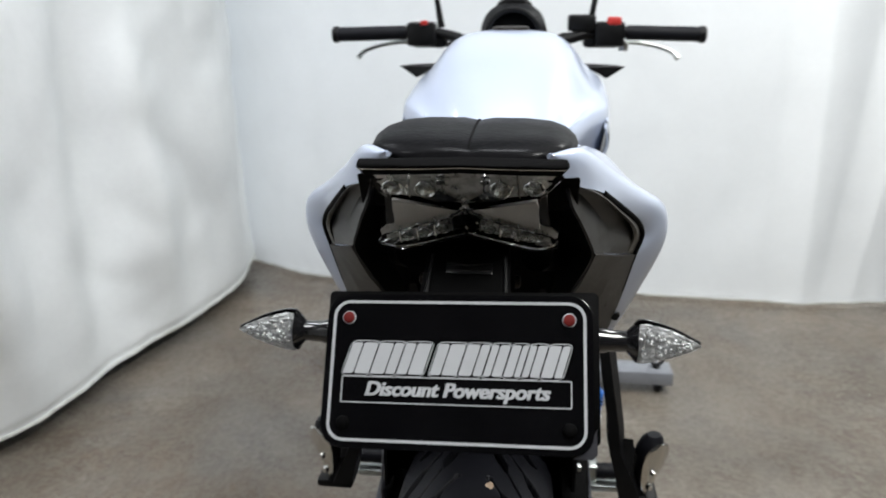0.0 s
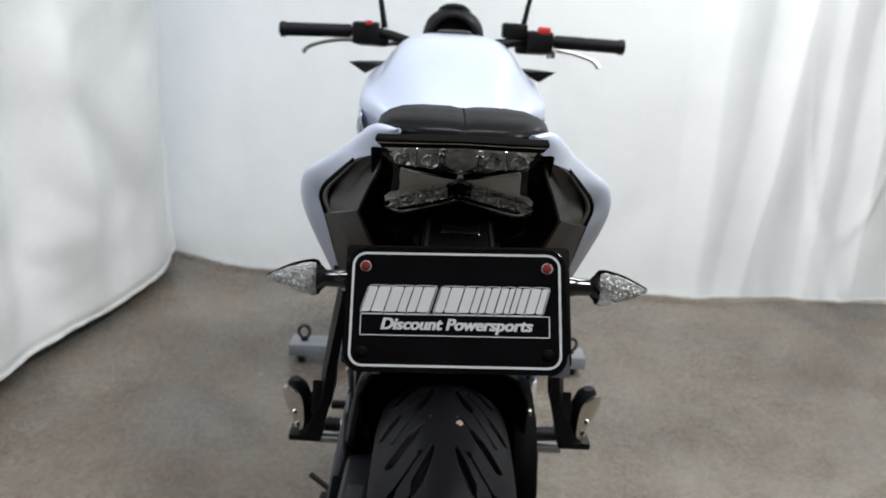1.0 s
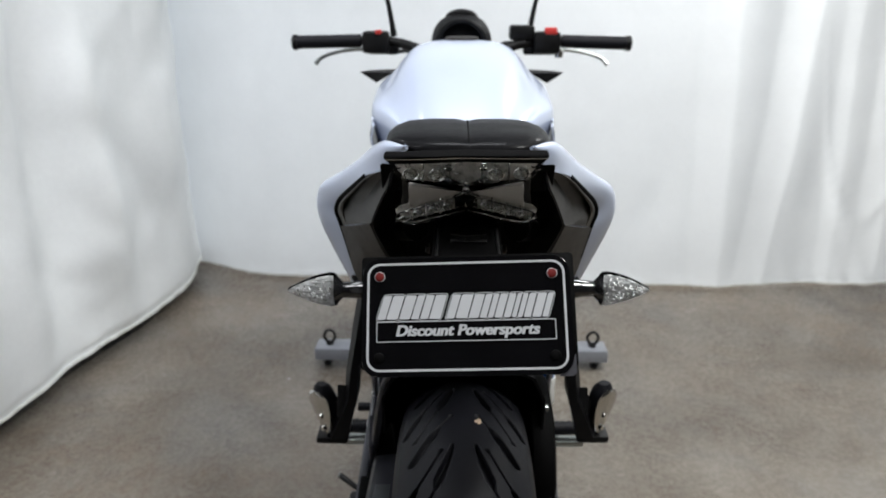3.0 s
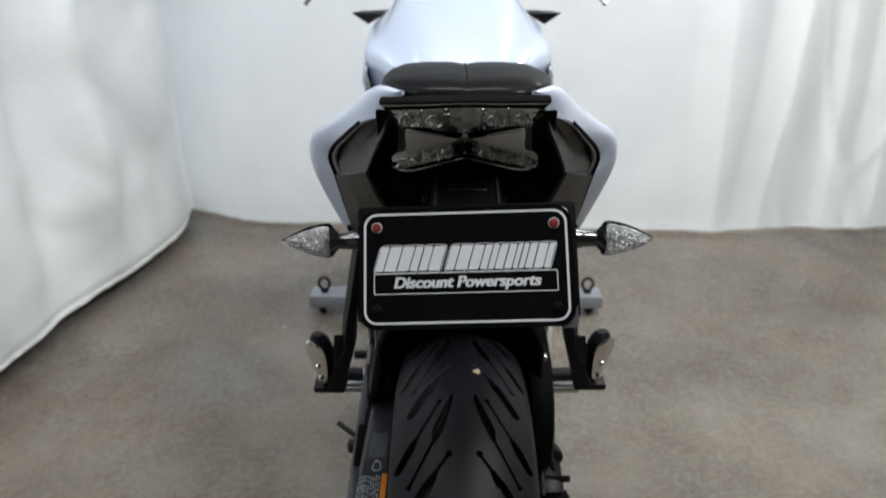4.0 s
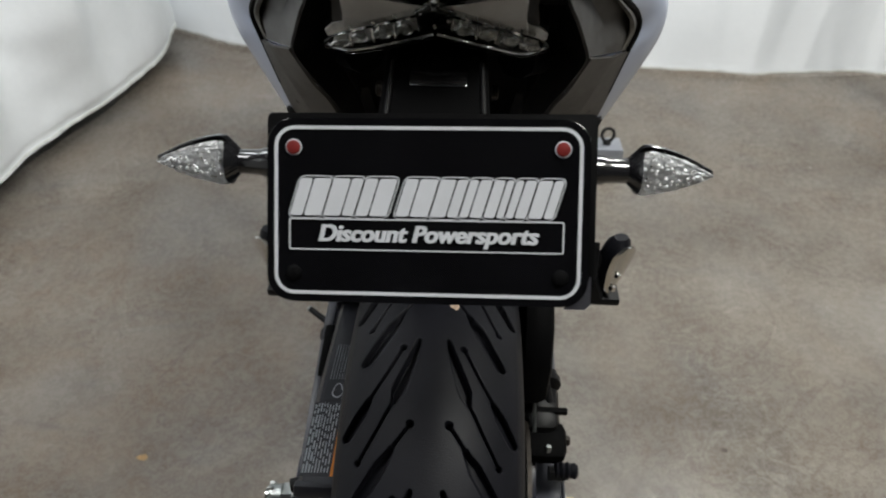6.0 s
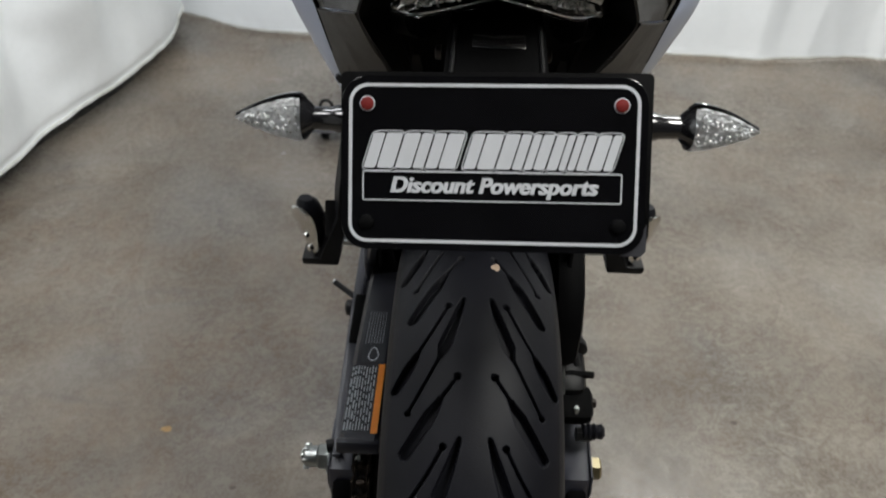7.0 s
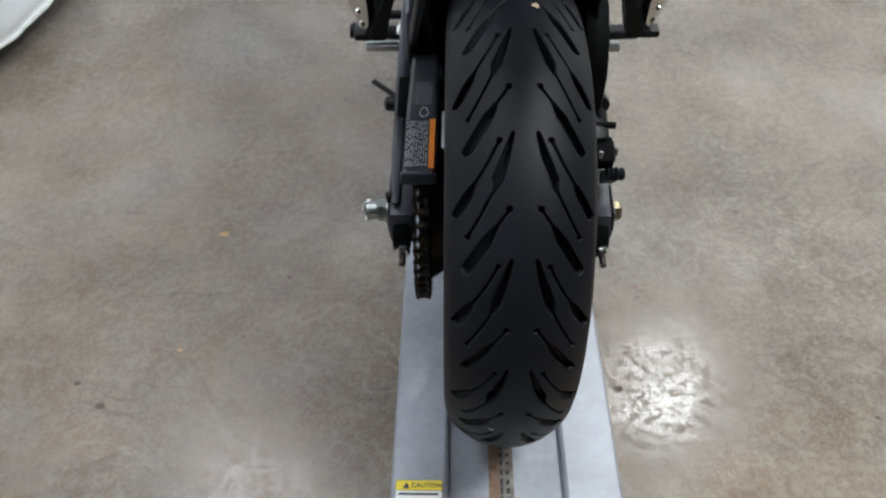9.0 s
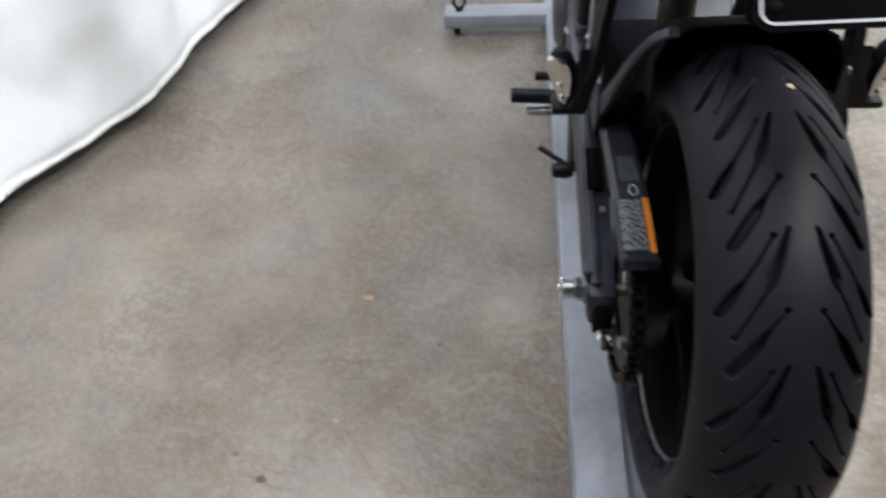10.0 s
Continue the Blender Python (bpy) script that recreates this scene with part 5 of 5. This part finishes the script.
for s in (-1, 1):
    for k, (x, z, w, h) in enumerate(((0.0480, 0.9700, 0.0070, 0.0072), (0.0255, 0.9690, 0.0072, 0.0076))):
        reflector_cell(s * x, z, w, h, 18 * s, k)
    for k, (x, z, w, h) in enumerate(((0.0560, 0.9220, 0.0062, 0.0030), (0.0440, 0.9270, 0.0050, 0.0042), (0.0300, 0.9310, 0.0050, 0.0046), (0.0170, 0.9345, 0.0046, 0.0050))):
        reflector_cell(s * x, z, w, h, -s * 17, 20 + k)
    for k, (xa, za, xb, zb) in enumerate(((0.0150, 0.977, 0.0130, 0.956), (0.0365, 0.977, 0.0380, 0.959), (0.0020, 0.9465, 0.0120, 0.9405), (0.0100, 0.9430, 0.0095, 0.9275), (0.0235, 0.9400, 0.0235, 0.9225), (0.0370, 0.9350, 0.0365, 0.9190), (0.0500, 0.9310, 0.0500, 0.9165))):
        part("rib", tube([LM @ Vector((s * xa, lamp_y(za), 0.000)), LM @ Vector((s * xb, lamp_y(zb), 0.000))], 0.0009, 6, 3), REFLECTOR, lamp)
    part("bottom_edge", tube([LM @ Vector((s * x, lamp_y(z), 0.0030)) for x, z in ((0.001, 0.9288), (0.030, 0.9200), (0.052, 0.9152), (0.0645, 0.9200))], 0.0008, 6, 30), REFLECTOR, lamp)
    part("dark_wedge", prism([(s * x, y) for x, y in face([(0.0030, 0.9560), (0.0170, 0.9640), (0.0300, 0.9590), (0.0200, 0.9550)])][::s], 0.002, lift(-0.0010), 0.0005), GLOSSBLACK, lamp)
    part("mirror_tab", box((0.0062, 0.0050, 0.0015), LM @ Vector((s * 0.0150, lamp_y(0.9710), 0.0)), 0.0004, LM.to_3x3() @ Matrix.Rotation(0.35, 3, "X")), REFLECTOR, lamp)
facet_chips("upper_facets", UP, 46, 3)
facet_chips("lower_facets", LOW, 90, 4)
part("centre_block", prism(face([(-0.009, 0.9395), (0.0, 0.9435), (0.009, 0.9395), (0.009, 0.9300), (0.0, 0.9320), (-0.009, 0.9300)]), 0.003, lift(-0.002), 0.0006), GLOSSBLACK, lamp)
for z, r in ((0.9580, 0.0042), (0.9520, 0.0046), (0.9465, 0.0030)):
    part("centre_gem", prism(face([(0.0, z + r * 0.8), (r * 0.8, z), (0.0, z - r * 0.8), (-r * 0.8, z)]), 0.0040, lift(-0.0005), 0.0012), REFLECTOR, lamp)
for outline, nm in ((UP, "upper_lens"), (LOW, "lower_lens")):
    ln = part(nm, prism(face(outline), 0.0022, lift(0.0046), 0.0006), CLEAR, lamp, "clear plastic lens")
    ln.visible_shadow = False

# seat: pillion pad stepping down to the rider's part
SEAT = [(-0.083, 0.036, 0.9855, 0.9900), (-0.077, 0.052, 0.9845, 0.9955), (-0.060, 0.0700, 0.983, 0.9997), (-0.030, 0.0765, 0.977, 1.0015), (0.002, 0.079, 0.972, 1.0018), (0.05, 0.079, 0.955, 0.996), (0.12, 0.080, 0.925, 0.972),
        (0.20, 0.092, 0.895, 0.940), (0.28, 0.112, 0.86, 0.905), (0.37, 0.125, 0.83, 0.872), (0.46, 0.125, 0.80, 0.858), (0.55, 0.105, 0.79, 0.860), (0.63, 0.080, 0.80, 0.880), (0.68, 0.06, 0.84, 0.91)]
rows = []
for y, hw, z0, z1 in SEAT:
    ring = []
    for u, v in ((0, 0.93), (0.05, 0.96), (0.16, 1.0), (0.5, 1.0), (0.74, 0.95), (0.89, 0.83), (0.97, 0.66), (1.0, 0.47), (0.96, 0.26), (0.87, 0.10), (0.76, 0.0), (0.5, 0.0), (0, 0.0)):
        ring.append((u * hw, z0 + (z1 - z0) * v))
    full = ring + [(-x, z) for x, z in ring[-2:0:-1]]
    rows.append([Vector((x, y, z)) for x, z in full])
n_ring = len(rows[0])
cols = [curve([r[j] for r in rows], 60) for j in range(n_ring)]
seat = part("seat", skin([[cols[j][k] for j in range(n_ring)] for k in range(60)], True, True), VINYL, bike, "black vinyl seat with a raised pillion pad", 60)
part("centre_seam", tube([(0.0, y, z + 0.0004) for y, z in ((-0.082, 0.9892), (-0.070, 0.9966), (-0.04, 0.9992), (0.0, 0.9998), (0.04, 0.9955), (0.10, 0.978))], 0.0009, 6), MATT, seat)

# ---- plate bracket, plate and turn signals ----
arm = part("plate_bracket", skin([[Vector(p) for p in ring] for ring in
                                  [[(-0.030, -0.010, 0.908), (0.029, -0.010, 0.908), (0.029, 0.020, 0.870), (-0.030, 0.020, 0.870)],
                                   [(-0.030, -0.050, 0.914), (0.029, -0.050, 0.914), (0.029, -0.025, 0.860), (-0.030, -0.025, 0.860)],
                                   [(-0.031, -0.064, 0.911), (0.030, -0.064, 0.911), (0.030, -0.060, 0.860), (-0.031, -0.060, 0.860)],
                                   [(-0.033, -0.094, 0.894), (0.032, -0.094, 0.894), (0.032, -0.092, 0.858), (-0.033, -0.092, 0.858)],
                                   [(-0.034, -0.114, 0.884), (0.033, -0.114, 0.884), (0.033, -0.112, 0.858), (-0.034, -0.112, 0.858)]]], True, True), MATT, bike, "black plastic plate bracket", 20)
part("lamp_window", box((0.034, 0.003, 0.011), (0.001, -0.0725, 0.9058), 0.001, Matrix.Rotation(radians(-60), 3, "X")), GLOSSBLACK, arm)
for s in (-1, 1):
    part("side_rib", tube([(s * 0.0265, -0.062, 0.9125), (s * 0.0285, -0.096, 0.8935)], 0.0016, 8, 4), BLACK, arm)
    part("bracket_screw", lathe([(s * 0.035, 0.005), (s * 0.0385, 0.0045), (s * 0.0395, 0.002)], 12, "x", (-0.001, -0.045, 0.886)), DARKSTEEL, arm)

PM = Matrix.Translation((-0.0017, -0.1466, 0.8612)) @ Euler((radians(-33.65), radians(-2.59), radians(-1.55))).to_matrix().to_4x4() @ Matrix.Rotation(radians(90), 4, "X")
# in the plate's own frame: x right, y up, z back towards the viewer
PW, PH = 0.1775, 0.1015
at = lambda d: PM @ Matrix.Translation((0, 0.0005, d))
backing = part("backing_plate", prism(round_rect(0.184, 0.098, 0.003), 0.003, at(-0.0095) @ Matrix.Translation((0.001, 0.0055, 0)), 0.0006), MATT, bike, "black backing plate")
part("stiffener", prism(round_rect(0.150, 0.030, 0.004), 0.012, at(-0.022) @ Matrix.Translation((0, 0.034, 0)), 0.002), MATT, backing)
part("bare_corner", prism([(-0.004, -0.0085), (0.008, -0.0085), (0.0110, -0.0055), (0.0110, 0.010), (0.006, 0.000)], 0.0012, at(-0.0012) @ Matrix.Translation((0.0795, -0.0435, 0)), 0), HEELALU, backing)
plate = part("plate", prism(round_rect(PW, PH, 0.0145, 8), 0.0014, at(0.0), 0.0004), PLATEBLACK, bike, "black dealer plate with white border and lettering", 12)
part("border", prism(round_rect(PW - 0.0085, PH - 0.0085, 0.0112, 8), 0.0003, at(0.0016), 0, None, round_rect(PW - 0.0123, PH - 0.0123, 0.0093, 8)), PLATEWHITE, plate, "white border line")
part("tagline_frame", prism(round_rect(0.1515, 0.0176, 0.0012, 2), 0.0003, at(0.0016) @ Matrix.Translation((-0.0005, -0.0130, 0)), 0, None, round_rect(0.1500, 0.0161, 0.0008, 2)), PLATEWHITE, plate)
words = part("tagline", text_mesh("Discount Powersports", 0.0128, PLATEWHITE, at(0.0019) @ Matrix.Translation((0.0004, -0.0128, 0)), 0.22, 0.00028, 1.0, 1.03), PLATEWHITE, plate, "white slanted lettering")
for dx, dz in ((-0.00036, 0.00005), (0.00036, 0.0001), (0.0, 0.0004)):
    part("stroke_weight", text_mesh("Discount Powersports", 0.0128, PLATEWHITE, at(0.0019 + dz) @ Matrix.Translation((0.0004 + dx, -0.0128, 0)), 0.22, 0.00028, 1.0, 1.03), PLATEWHITE, words)
for bx, by, mat, nm in ((-0.0737, 0.0347, DULLRED, "red_bolt"), (0.0737, 0.0347, DULLRED, "red_bolt"), (-0.0737, -0.0347, MATT, "black_bolt"), (0.0737, -0.0347, MATT, "black_bolt")):
    bolt = lathe([(0, 0.0041 if mat is DULLRED else 0.0046), (0.0016, 0.0039), (0.0022, 0.0028)], 20, "z")
    bmesh.ops.transform(bolt, matrix=at(0.0014) @ Matrix.Translation((bx, by, 0)), verts=bolt.verts)
    b = part(nm, bolt, mat, plate)
    rim = lathe([(0, 0.0045), (0.0006, 0.0045), (0.0007, 0.0041)], 20, "z")
    bmesh.ops.transform(rim, matrix=at(0.0014) @ Matrix.Translation((bx, by, 0)), verts=rim.verts)
    if mat is DULLRED:
        part("bolt_rim", rim, LABELGREY, b)
    else:
        rim.free()


def slanted(w, h, lean, r=0.0018):
    """A plain rounded block that leans to the right."""
    return [(x + y * lean, y) for x, y in round_rect(w, h, r, 3)]


# the dealer's mark, as plain leaning blocks in two groups with a shared outline
mark_y = 0.0076
x = -0.0768 + 0.0036
WIDTHS = [0.0186, 0.0178, 0.0186, None, 0.0190, 0.0162, 0.0132, 0.0118, 0.0122, 0.0146]
for k, w in enumerate(WIDTHS):
    if w is None:
        x += 0.0036
        continue
    put = lambda d, dx=0.0, dy=0.0: at(d) @ Matrix.Translation((x + w / 2 + dx + dy * 0.30, mark_y + dy, 0))
    mark = part("mark_block", prism(slanted(w + 0.0016, 0.0236, 0.30, 0.0036), 0.0002, put(0.0016)), PLATEWHITE, plate, "white outlined block of the dealer mark")
    part("inline", prism(slanted(w + 0.0004, 0.0224, 0.30, 0.0032), 0.0002, put(0.0019)), PLATEBLACK, mark)
    lead = w * (0.58 if k % 2 else 0.42) - 0.0008
    for side, cw, tall in ((-1, lead, 0.0206), (1, w - 0.0018 - lead, 0.0206)):
        cx = side * ((w - 0.0010) / 2 - cw / 2)
        part("core", prism(slanted(cw, tall, 0.30, 0.0014), 0.0002, put(0.0022, cx)), PLATEWHITE, mark)
    x += w


def turn_signal(s):
    z0 = 0.8725 if s < 0 else 0.8755
    y0 = -0.118
    stalk = part("turn_signal", lathe([(s * 0.080, 0.0085), (s * 0.096, 0.0085), (s * 0.098, 0.0075), (s * 0.110, 0.0070), (s * 0.113, 0.010), (s * 0.1165, 0.013)], 20, "x", (0, y0, z0)), GLOSSBLACK, bike, "arrow-shaped turn signal with a clear lens on a black stalk")
    # arrow-shaped shell and lens: rows from the stalk to the tip
    prof = [(0.1150, 0.0125), (0.1175, 0.0150), (0.122, 0.0155), (0.130, 0.0138), (0.138, 0.0112), (0.146, 0.0076), (0.153, 0.0038), (0.1580, 0.0006)]
    shell, lens, bed = [], [], []
    for x, h in prof:
        shell.append([Vector((s * x, y0 + 0.010 * h / 0.0155 * math.cos(a) + 0.002, z0 + h * math.sin(a))) for a in (math.pi * (k / 10) - math.pi / 2 for k in range(11))])
        lens.append([Vector((s * x, y0 - 0.009 * (h / 0.0155) ** 0.8 * math.cos(a), z0 + 0.93 * h * math.sin(a))) for a in (math.pi * (k / 10) - math.pi / 2 for k in range(11))])
        bed.append([Vector((s * x, y0 - 0.0015 - 0.0012 * (h / 0.0155) * math.cos(a), z0 + 0.93 * h * math.sin(a))) for a in (math.pi * (k / 6) - math.pi / 2 for k in range(7))])
    part("shell", skin(shell), GLOSSBLACK, stalk, "black arrow-shaped housing", 60)
    ln = part("lens", skin(lens[1:]), CLEAR, stalk, "clear faceted lens", 60)
    ln.visible_shadow = False
    bm = skin(bed[1:])
    bmesh.ops.subdivide_edges(bm, edges=bm.edges[:], cuts=3, use_grid_fill=True)
    for v in bm.verts:
        v.co.y += 0.0011 * noise.noise(v.co * 1500) - 0.001
    part("reflector", bm, SIGNALBED, stalk, "crackled silver reflector", 5)
    edge = [Vector((s * x, y0 + 0.0005, z0 + h)) for x, h in prof] + [Vector((s * x, y0 + 0.0005, z0 - h)) for x, h in prof[-2::-1]]
    part("rim", tube(edge, 0.0006, 6), GLOSSBLACK, stalk)
    g = random.Random(int(5 + s))
    for k in range(46):
        xx = 0.119 + 0.033 * g.random()
        hh = 0.0115 * (1 - (xx - 0.118) / 0.042)
        bead = lathe([(0, 0.0010), (-0.0009, 0.0008), (-0.0013, 0.0003)], 6, "y", (s * xx, y0 - 0.004, z0 + hh * (2 * g.random() - 1)))
        part("diode", bead, SIGNALBED if k % 3 else REFLECTOR, stalk)


for s in (-1, 1):
    turn_signal(s)

# ---- tank, shrouds, dash and handlebar ----
TANK = [(0.44, 0.085, 0.920, 0.100, 0.91, 0.085, 0.86), (0.50, 0.095, 0.960, 0.125, 0.918, 0.11, 0.85), (0.58, 0.104, 1.001, 0.158, 0.924, 0.146, 0.84), (0.68, 0.107, 1.026, 0.166, 0.930, 0.152, 0.84),
        (0.80, 0.108, 1.033, 0.170, 0.936, 0.154, 0.84), (0.90, 0.098, 1.024, 0.163, 0.936, 0.14, 0.84), (0.97, 0.058, 0.994, 0.11, 0.925, 0.10, 0.85)]
rows = []
for y, hw, top, sw, sz, bw, bz in TANK:
    half = [(0.0, top), (hw * 0.45, top - 0.002), (hw * 0.76, top - 0.009), (hw, top - 0.026), (hw + (sw - hw) * 0.44, sz + (top - 0.026 - sz) * 0.52), (sw - 0.007, sz + 0.011), (sw, sz), (sw, sz - 0.018), (bw, bz)]
    ring = curve([(x, y, z) for x, z in half], 26)
    rows.append([Vector(p) for p in ring] + [Vector((-p.x, p.y, p.z)) for p in ring[-1:0:-1]])
n_ring = len(rows[0])
cols = [curve([r[j] for r in rows], 40) for j in range(n_ring)]
tank = part("fuel_tank", skin([[cols[j][k] for j in range(n_ring)] for k in range(40)], True, True), PEARL, bike, "glossy white fuel tank", 50)
part("filler_cap", lathe([(0.0, 0.034), (0.005, 0.033), (0.006, 0.028)], 32, "z", (0, 0.82, 1.032)), DARKSTEEL, tank)
for s in (-1, 1):
    part("tank_side_panel", sheet([[(0.152, 0.52, 0.908), (0.164, 0.62, 0.918), (0.172, 0.75, 0.926), (0.170, 0.88, 0.923)], [(0.156, 0.52, 0.88), (0.170, 0.62, 0.87), (0.177, 0.75, 0.86), (0.175, 0.90, 0.86)],
                                   [(0.138, 0.52, 0.84), (0.147, 0.62, 0.81), (0.154, 0.75, 0.79), (0.152, 0.92, 0.80)]], s, 20, 0.003, 8), PEARL, bike, "glossy white tank side panel", 50)
    part("knee_seam", tube([(s * 0.153, 0.545, 0.915), (s * 0.1595, 0.55, 0.88), (s * 0.146, 0.55, 0.84)], 0.0010, 8), ARMGREY, bike)
    part("shroud", skin([[Vector((s * x, y, z)) for x, y, z in ring] for ring in
                         [[(0.140, 0.82, 0.966), (0.214, 0.86, 0.964), (0.178, 0.84, 0.944)], [(0.140, 0.95, 0.962), (0.205, 0.96, 0.958), (0.175, 0.95, 0.940)]]], True, True), BLACK, bike, "black radiator shroud tip")

dash = part("instrument_hood", skin([[Vector((x, y, z)) for x, z in curve_pts] for y, curve_pts in
                                     [(0.985 + 0.02 * k, [(math.copysign(0.069 * f * abs(math.cos(a)) ** 0.72, math.cos(a)), 1.000 + 0.076 * f * math.sin(a) ** 0.82) for a in (math.pi * (j / 16) for j in range(17))]) for k, f in enumerate((0.86, 1.0, 1.0, 0.92, 0.7))]], False), BLACK, bike, "black instrument hood", 50)
part("screen", prism(round_rect(0.09, 0.05, 0.008), 0.006, pose(0, 1.02, 1.025, 62, 0, 0), 0.001), GLOSSBLACK, dash, "dark instrument screen")
part("inner_hood", tube([(0.056 * math.cos(a), 0.984, 1.004 + 0.060 * math.sin(a)) for a in (math.pi * k / 10 for k in range(11))], 0.006, 10), BLACK, dash)
part("gauge_face", prism([(0.064 * math.cos(a), 0.998 + 0.070 * math.sin(a)) for a in (math.pi * k / 16 for k in range(17))], 0.012, Matrix(((1, 0, 0, 0), (0, 0, 1, 0.995), (0, 1, 0, 0), (0, 0, 0, 1))), 0.002), MATT, dash, "dark instrument face")
part("hood_cap", tube([(0.030 * math.cos(a), 1.02, 1.066 + 0.014 * math.sin(a)) for a in (math.pi * k / 8 for k in range(9))], 0.008, 10), BLACK, dash)
part("headlamp_shell", box((0.17, 0.16, 0.16), (0, 1.14, 0.95), 0.05, None, None, 4), BLACK, bike)
part("fork_clamp", box((0.21, 0.06, 0.03), (0, 1.03, 0.965), 0.008), BLACK, bike)

BAR = [(-0.392, 1.062, 1.0115), (-0.24, 1.075, 1.0145), (-0.16, 1.075, 1.012), (-0.105, 1.055, 1.000), (-0.05, 1.035, 0.985), (0.05, 1.035, 0.985), (0.105, 1.055, 1.000), (0.16, 1.075, 1.012), (0.24, 1.075, 1.0145), (0.392, 1.062, 1.0105)]
bar = part("handlebar", tube(BAR, 0.0115, 14, 80), BLACK, bike, "black tubular handlebar")
for s in (-1, 1):
    grip = part("grip", tube([(s * 0.236, 1.075, 1.0145), (s * 0.385, 1.0625, 1.0115)], 0.0152, 18, 20), RUBBER, bar, "ribbed black rubber grip")
    part("bar_end", lathe([(s * 0.384, 0.0175), (s * 0.394, 0.0175), (s * 0.397, 0.013)], 20, "x", (0, 1.0622, 1.0112)), BLACK, bar)
    part("switch_box", box((0.062, 0.045, 0.050), (s * 0.200, 1.070, 1.012), 0.007), BLACK, bar)
    part("perch", box((0.075, 0.040, 0.030), (s * 0.185, 1.090, 0.998), 0.007), BLACK, bar)
    part("lever", tube([(s * 0.215, 1.115, 0.988), (s * 0.250, 1.125, 0.992), (s * 0.300, 1.128, 0.985), (s * 0.340, 1.122, 0.972), (s * 0.354, 1.112, 0.958)], [0.0055, 0.0048, 0.0042, 0.0042, 0.0056], 10), ZINC, bar, "bare aluminium hand lever")
    part("mirror_stem", tube([(s * 0.158, 1.075, 1.025), (s * 0.162, 1.075, 1.050), (s * 0.172, 1.075, 1.105), (s * 0.184, 1.075, 1.126), (s * 0.215, 1.072, 1.133), (s * 0.29, 1.065, 1.142), (s * 0.36, 1.06, 1.150)], [0.008, 0.0065, 0.0055, 0.0055, 0.0055, 0.0055, 0.007], 10), BLACK, bar, "black mirror stem")
    head = [Vector((s * x, 1.055, z)) for x, z in ((0.335, 1.150), (0.36, 1.142), (0.40, 1.137), (0.44, 1.142), (0.470, 1.165), (0.475, 1.20), (0.45, 1.225), (0.39, 1.225), (0.345, 1.20), (0.33, 1.17))]
    ring = curve(head, 40, True)
    cen = Vector((s * 0.405, 1.055, 1.18))
    part("mirror_head", skin([[cen + (p - cen) * f + Vector((0, dy, 0)) for p in ring] for f, dy in ((0.98, -0.004), (1.0, 0.0), (0.96, 0.012), (0.7, 0.024), (0.2, 0.028))], True, True), BLACK, bar, "black mirror housing", 50)
    part("mirror_glass", skin([[cen + (p - cen) * f + Vector((0, -0.006, 0)) for p in ring] for f in (0.95, 0.5, 0.02)], True, False), CHROME, bar, "mirror glass")
part("red_switch", box((0.030, 0.022, 0.018), (0.208, 1.058, 1.038), 0.005), RED, bar, "red engine stop switch")
part("red_switch", box((0.016, 0.014, 0.010), (-0.192, 1.050, 1.036), 0.003), RED, bar, "small red button")
part("fluid_reservoir", box((0.058, 0.046, 0.034), (0.142, 1.080, 1.034), 0.006), BLACK, bar, "black front brake reservoir")
part("lever_pivot", lathe([(0.975, 0.011), (0.990, 0.012), (0.993, 0.008)], 18, "z", (0.236, 1.112, 0)), CHROME, bar)
part("cable", tube([(-0.17, 1.10, 0.985), (-0.12, 1.12, 0.985), (-0.07, 1.10, 0.93)], 0.005, 8), BLACK, bar)
part("cable", tube([(0.13, 1.09, 1.01), (0.09, 1.10, 1.00), (0.06, 1.09, 0.93)], 0.005, 8), BLACK, bar)

# front end, mostly hidden behind the machine
part("front_wheel", lathe([(-0.055, 0.20), (-0.060, 0.235), (-0.055, 0.265), (-0.035, 0.287), (0, 0.297), (0.035, 0.287), (0.055, 0.265), (0.060, 0.235), (0.055, 0.20)], 72, "x", (0, 1.41, 0.351), False), RUBBER, bike, "black front wheel and tyre")
for s in (-1, 1):
    part("fork_leg", tube([(s * 0.095, 1.06, 0.97), (s * 0.095, 1.40, 0.35)], 0.024, 16, 6), BLACK, bike)
